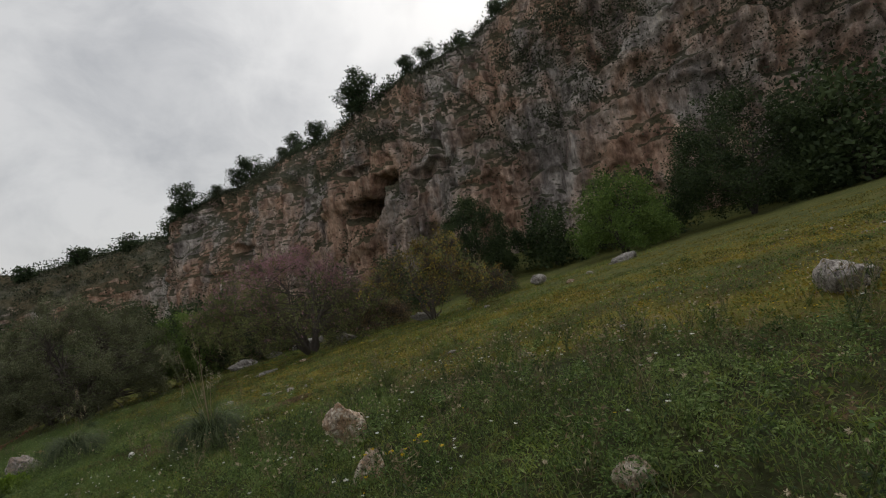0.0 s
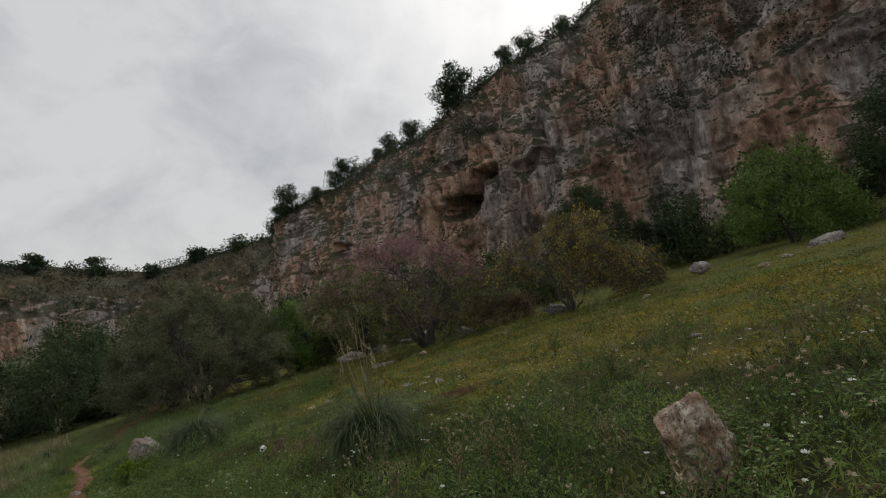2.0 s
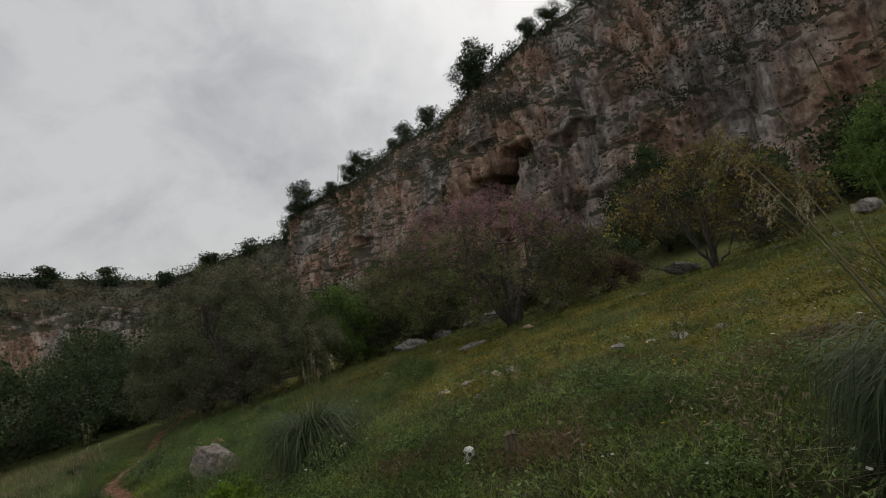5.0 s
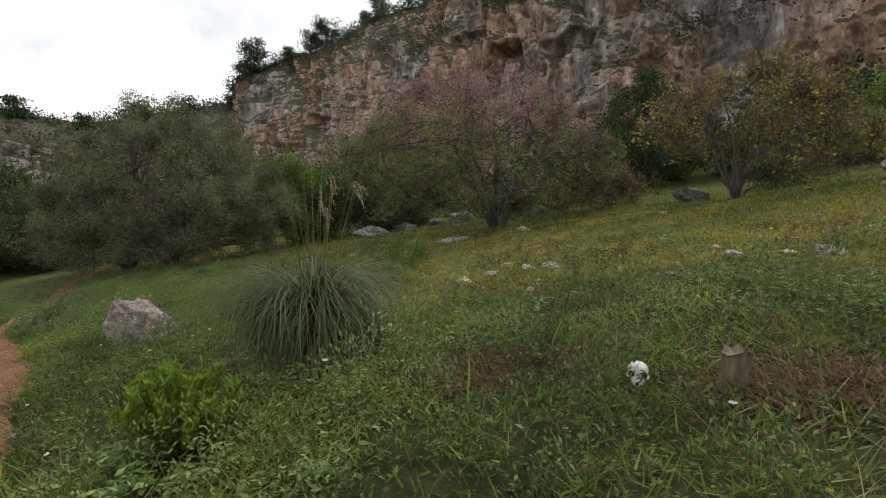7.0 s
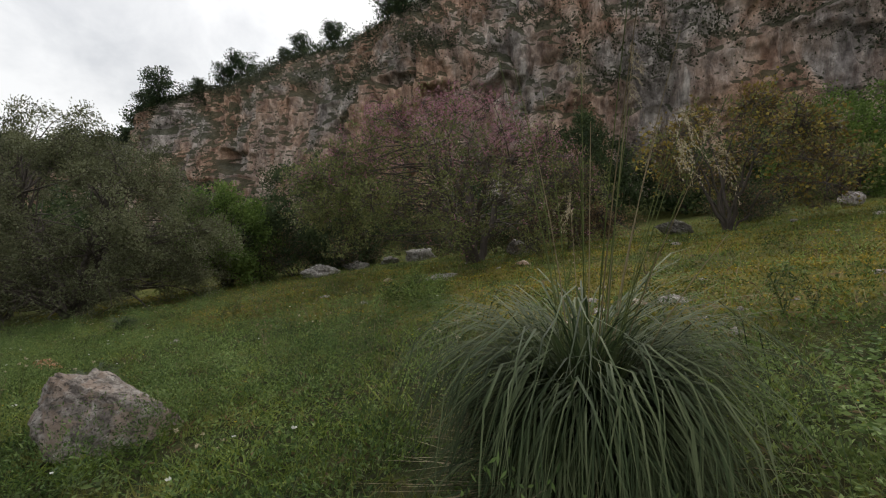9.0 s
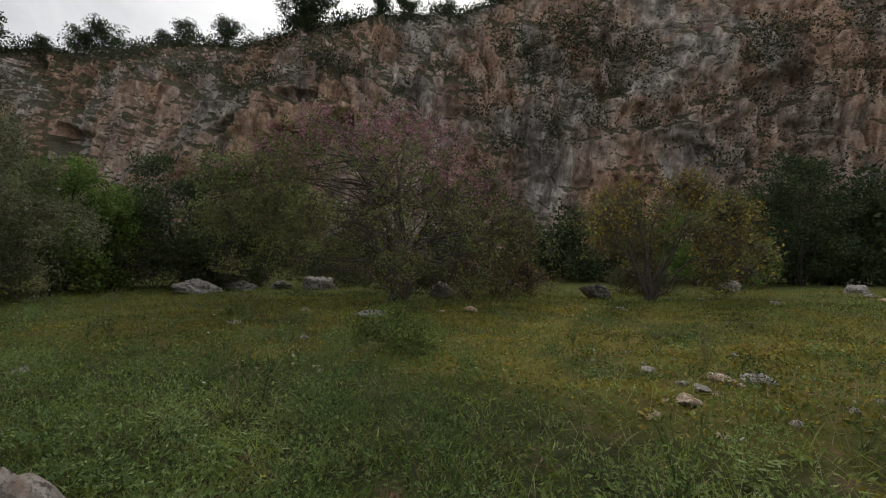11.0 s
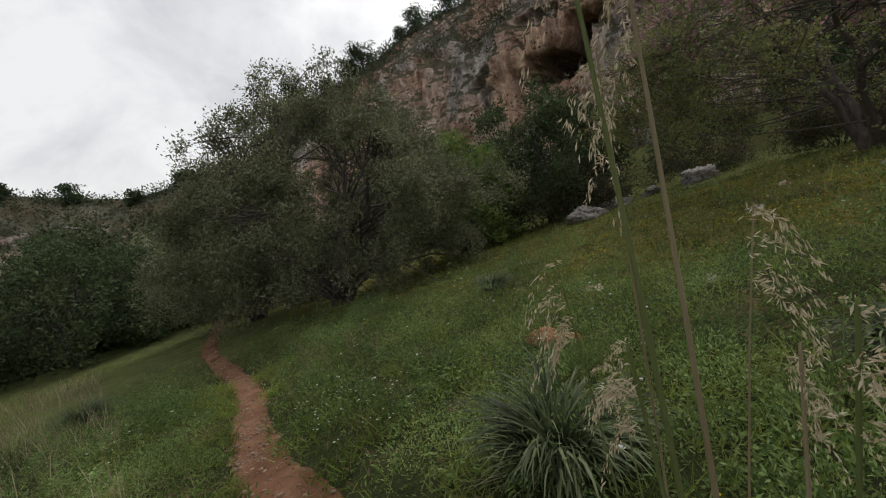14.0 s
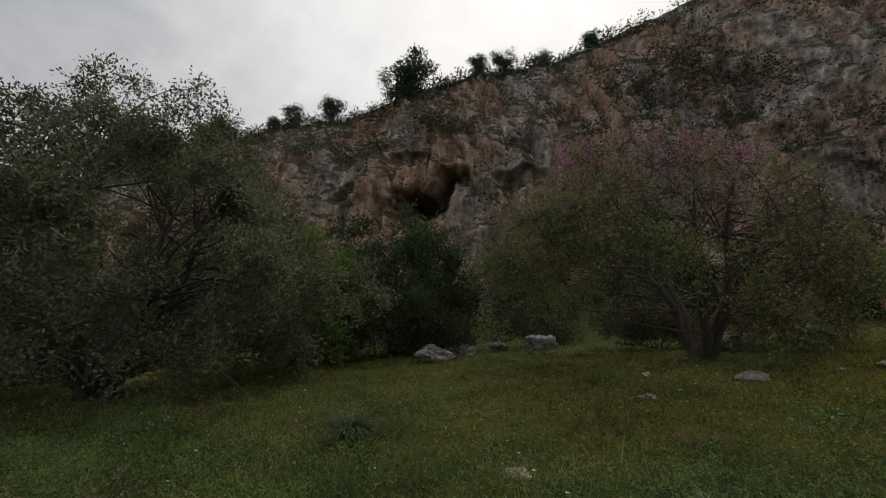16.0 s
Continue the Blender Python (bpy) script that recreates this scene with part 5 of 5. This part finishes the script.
mound_layer("feathery_mounds", "soft feathery grey-green mounds beside the path", pts, 0.36, 0.34, 300, 0.030, 0.009, M_FENNEL)
pts = np.repeat(mound[::2], 4, 0)
pts[:, :2] += rng.normal(size=(len(pts), 2)) * 0.075
pts[:, 2] += rng.uniform(0.0, 0.12, len(pts))
frond_layer("feathery_herbs", "feathery green herbs growing in soft mounds", pts, 4, 5, 0.24, 0.052, M_FENNEL)
pts = meadow_points(300000, -1, 30, -1.5, 5.5, lambda x, y, s, d: close(s, d) * (0.15 + 0.85 * lush(x, y)) * (0.12 + 0.88 * patch(x, y, 2.6, 0.40, 0.56, 91.0)), 0.09)
n = len(pts)
way = unit(np.stack([rng.normal(size=n) * 0.8, rng.normal(size=n) * 0.8, rng.uniform(0.25, 1.1, n)], 1))
side = unit(np.cross(way, rng.normal(size=(n, 3)))) * rng.uniform(0.003, 0.007, (n, 1))
pts[:, 2] += rng.uniform(0, 0.05, n)
tip = pts + way * rng.uniform(0.05, 0.17, (n, 1))
tagged(part_np("low_grass", np.stack([pts - side, pts + side, tip], 1).reshape(-1, 3), [np.arange(3 * n).reshape(-1, 3)], M_GRASS), "dense low blades of grass under the herbs", "grass", kind="stuff")
pts = meadow_points(12000, -1, 32, -1.5, 6, lambda x, y, s, d: 0.17 * close(s, d) * lush(x, y))
frond_layer("feathery_carpet", "low feathery green leaves covering the ground", pts, 4, 4, 0.15, 0.046, M_HERB)
pts = meadow_points(100000, -4, 40, 2, 24, lambda x, y, s, d: yellow_share(x, y) * (0.4 + 0.6 * patch(x, y, 2.0, 0.4, 0.6, 7.0)))
herb_layer("yellow_turf", "short yellow flowering turf", pts, 4, 0.05, 0.030, 0.05, M_YTURF)
pts = meadow_points(36000, 8, 44, -16, 26, lambda x, y, s, d: 0.15 + 0.7 * (d < -3) + 0.5 * (d > 9))
grass_layer("far_grass", "longer grass across the lower meadow", pts, 0.30, 0.014, M_GRASS)
pts = meadow_points(26000, 22, 44, -14, -1, lambda x, y, s, d: 0.7 * patch(x, y, 0.5, 0.4, 0.6, 2.0))
grass_layer("straw_grass", "pale dry grass below the path", pts, 0.45, 0.010, M_DRY, 0.3, 0.3)
pts = meadow_points(60000, -2, 34, -4, 14, lambda x, y, s, d: 0.60 * near(s, d) * patch(x, y, 0.6, 0.44, 0.56, 11.0))
grass_layer("dry_stems", "thin dry stems among the herbs", pts, 0.27, 0.0042, M_DRY, 0.35, 0.45)
pts = meadow_points(52000, 0, 36, -1, 15, lambda x, y, s, d: 0.08 + 0.6 * patch(x, y, 0.9, 0.46, 0.6, 71.0))
herb_layer("dry_litter", "brown dead stems and litter in the turf", pts, 2, 0.06, 0.014, 0.03, M_RUSSET)
litter = np.concatenate([rng.normal(size=(int(3600 * r), 2)) * [0.8 * r, 0.5 * r] + [cx, cy] for cx, cy, r in WORN])
pts = np.stack([litter[:, 0], litter[:, 1], ground_z(litter[:, 0], litter[:, 1]) + 0.012], 1)
herb_layer("dead_litter", "brown dead leaves lying in patches", pts, 3, 0.05, 0.010, 0.03, M_RUSSET)


def flower_layer(name, label, pts, stem, petal, mat, petals=8):
    n = len(pts)
    h = stem * rng.uniform(0.6, 1.3, n)
    tops = pts + np.stack([rng.normal(size=n) * 0.03, rng.normal(size=n) * 0.03, h], 1)
    pile = Pile()
    c = np.repeat(tops, petals, 0)
    a = np.tile(np.arange(petals) * 2 * np.pi / petals, n)
    way = np.stack([np.cos(a), np.sin(a), 0.25 + 0 * a], 1) + np.repeat(rng.normal(size=(n, 3)) * 0.35, petals, 0)
    v, f = leaves(c, way, petal * np.repeat(rng.uniform(0.6, 1.3, n), petals), petal * 0.7, 0.1)
    pile.add(v, f)
    return tagged(pile.done(name, mat), label, "flowers", kind="stuff"), tops, h


pts = meadow_points(9000, -2, 34, -3, 13, lambda x, y, s, d: 0.26 * near(s, d) * (0.25 + patch(x, y, 0.45, 0.45, 0.62, 21.0)) * (1 - 0.8 * smooth(9, 16, s)))
tall = meadow_points(420, 1, 10, 0.8, 6.5, lambda x, y, s, d: 0.45 * patch(x, y, 0.7, 0.40, 0.58, 81.0), 0.4)
flower_layer("white_umbels", "flat white umbels standing above the herbs", tall, 0.34, 0.022, M_WHITE, 10)
spot = rng.normal(size=(70, 2)) * [0.34, 0.30] + [-18.1, 17.5]
spike = np.stack([spot[:, 0], spot[:, 1], ground_z(spot[:, 0], spot[:, 1])], 1)
flower_layer("white_spikes", "small white flower spikes beside the path", spike[trail_gap(spike[:, 0], spike[:, 1]) > 0.3], 0.27, 0.011, M_WHITE, 6)
flower_layer("white_flowers", "small white flower heads above the herbs", pts, 0.24, 0.019, M_WHITE)
pts = meadow_points(9000, -2, 36, 0, 18, lambda x, y, s, d: 0.06 + 0.6 * yellow_share(x, y))
flower_layer("yellow_flowers", "small yellow daisies in the turf", pts, 0.07, 0.014, M_YELLOW, 6)


spot = rng.normal(size=(13, 2)) * [0.22, 0.16] + [-0.55, 4.45]
pts = np.stack([spot[:, 0], spot[:, 1], ground_z(spot[:, 0], spot[:, 1])], 1)
flower_layer("yellow_daisies", "tall yellow daisies among the herbs", pts, 0.30, 0.024, M_YELLOW, 10)


def weed(label, x, y, h, seed, mat_leaf, head=None):
    """A tall meadow weed: a branching stem, side leaves and seed heads."""
    r = np.random.default_rng(seed)
    thing = tagged(new("tall_weed"), label, "weed", "tall weeds")
    thing.matrix_basis = pose(x, y, float(ground_z(x, y)) - 0.01)
    wood, lv, hd = Pile(), Pile(), Pile()
    tips = []
    for k in range(5):
        a = r.uniform(0, 2 * np.pi)
        t = np.linspace(0, 1, 6)[:, None]
        e = np.array([np.cos(a) * 0.28 * h, np.sin(a) * 0.28 * h, h * r.uniform(0.6, 1.0)])
        line = e * [0.3, 0.3, 0.55] * 2 * t * (1 - t) + e * t ** 2
        wood.add(*tube(line, np.linspace(0.005, 0.002, 6), 4))
        tips.append(line[-1])
        n = 16
        s = r.uniform(0.1, 0.95, n)
        at = np.stack([np.interp(s, t[:, 0], line[:, m]) for m in range(3)], 1)
        lv.add(*leaves(at, r.normal(size=(n, 3)) + [0, 0, 0.5], r.uniform(0.03, 0.08, n), 0.012))
    tagged(wood.done("stem_mass", M_STALK, thing), kind="stuff")
    tagged(lv.done("foliage", mat_leaf, thing), kind="stuff")
    if head is not None:
        c = np.repeat(np.array(tips), 14, 0)
        hd.add(*leaves(c, r.normal(size=c.shape), 0.022, 0.010))
        tagged(hd.done("seed_head", head, thing), kind="stuff")
    return thing


weed_kinds = [weed("tall green weed with pale seed heads", 0.9, 4.6, 0.55, 61, M_HERB, M_PLUME), weed("tall dry grey weed in the herbs", 1.7, 5.2, 0.6, 62, M_DRY, M_DRY),
              weed("dark leafy weed standing in the herbs", 2.35, 6.1, 0.6, 63, M_DARKLEAF)]
spots = meadow_points(1400, 0, 30, 1.0, 9, lambda x, y, s, d: 0.32 * (0.2 + lush(x, y)) * patch(x, y, 0.5, 0.4, 0.6, 31.0), 0.5)
extra = meadow_points(230, -1, 8, 2.0, 7.5, lambda x, y, s, d: 0.6 + 0 * x, 0.5)
dry_spots = rng.normal(size=(7, 2)) * 0.4 + [-19.1, 19.6]
spots = np.concatenate([extra, spots])[:270]
for k, p in enumerate(spots):
    src = weed_kinds[k % 3]
    c = copy_thing(src, pose(p[0], p[1], p[2], 0, 0, 53 * k))
    s = 0.6 + 0.65 * ((k * 29) % 13) / 13.0
    c.scale = (s, s, s)
for k, (px, py) in enumerate(dry_spots):
    c = copy_thing(weed_kinds[1], pose(px, py, float(ground_z(px, py)) - 0.01, 0, 0, 61 * k))
    c.scale = (0.75 + 0.07 * (k % 4),) * 3

# ---- pebbles on the path and stones in the turf ----
def pebbles(name, label, pts, size, mat):
    base = bmesh.new()
    bmesh.ops.create_icosphere(base, subdivisions=1, radius=1.0)
    v0 = np.array([q.co for q in base.verts])
    f0 = np.array([[q.index for q in f.verts] for f in base.faces])
    base.free()
    n = len(pts)
    sc = size[:, None, None] * rng.uniform(0.6, 1.3, (n, 1, 3)) * [1.2, 1.0, 0.55]
    v = v0[None] * (1 + rng.normal(size=(n, len(v0), 1)) * 0.14) * sc
    a = rng.uniform(0, 2 * np.pi, n)
    ca, sa = np.cos(a)[:, None], np.sin(a)[:, None]
    v = np.stack([v[..., 0] * ca - v[..., 1] * sa, v[..., 0] * sa + v[..., 1] * ca, v[..., 2]], -1) + pts[:, None]
    f = (f0[None] + np.arange(n)[:, None, None] * len(v0)).reshape(-1, 3)
    return tagged(part_np(name, v.reshape(-1, 3), [f], mat), label, "stones", kind="stuff")


u = rng.uniform(0, 1, 3000)
seg = rng.integers(3, len(TRAIL) - 2, 3000)
xy = TRAIL[seg] * (1 - u[:, None]) + TRAIL[seg + 1] * u[:, None] + rng.normal(size=(3000, 2)) * 0.14
pebbles("path_pebbles", "small reddish stones on the path", np.stack([xy[:, 0], xy[:, 1], ground_z(xy[:, 0], xy[:, 1]) + 0.03], 1), 0.004 + 0.024 * rng.random(3000) ** 4, M_PATHSTONE)
pts = meadow_points(2600, -2, 36, 3, 17, lambda x, y, s, d: 0.05 + 0.5 * yellow_share(x, y) * patch(x, y, 0.8, 0.5, 0.62, 41.0))
pebbles("turf_stones", "small pale stones scattered in the turf", pts, 0.02 + 0.07 * rng.random(len(pts)) ** 3, M_LIMESTONE)
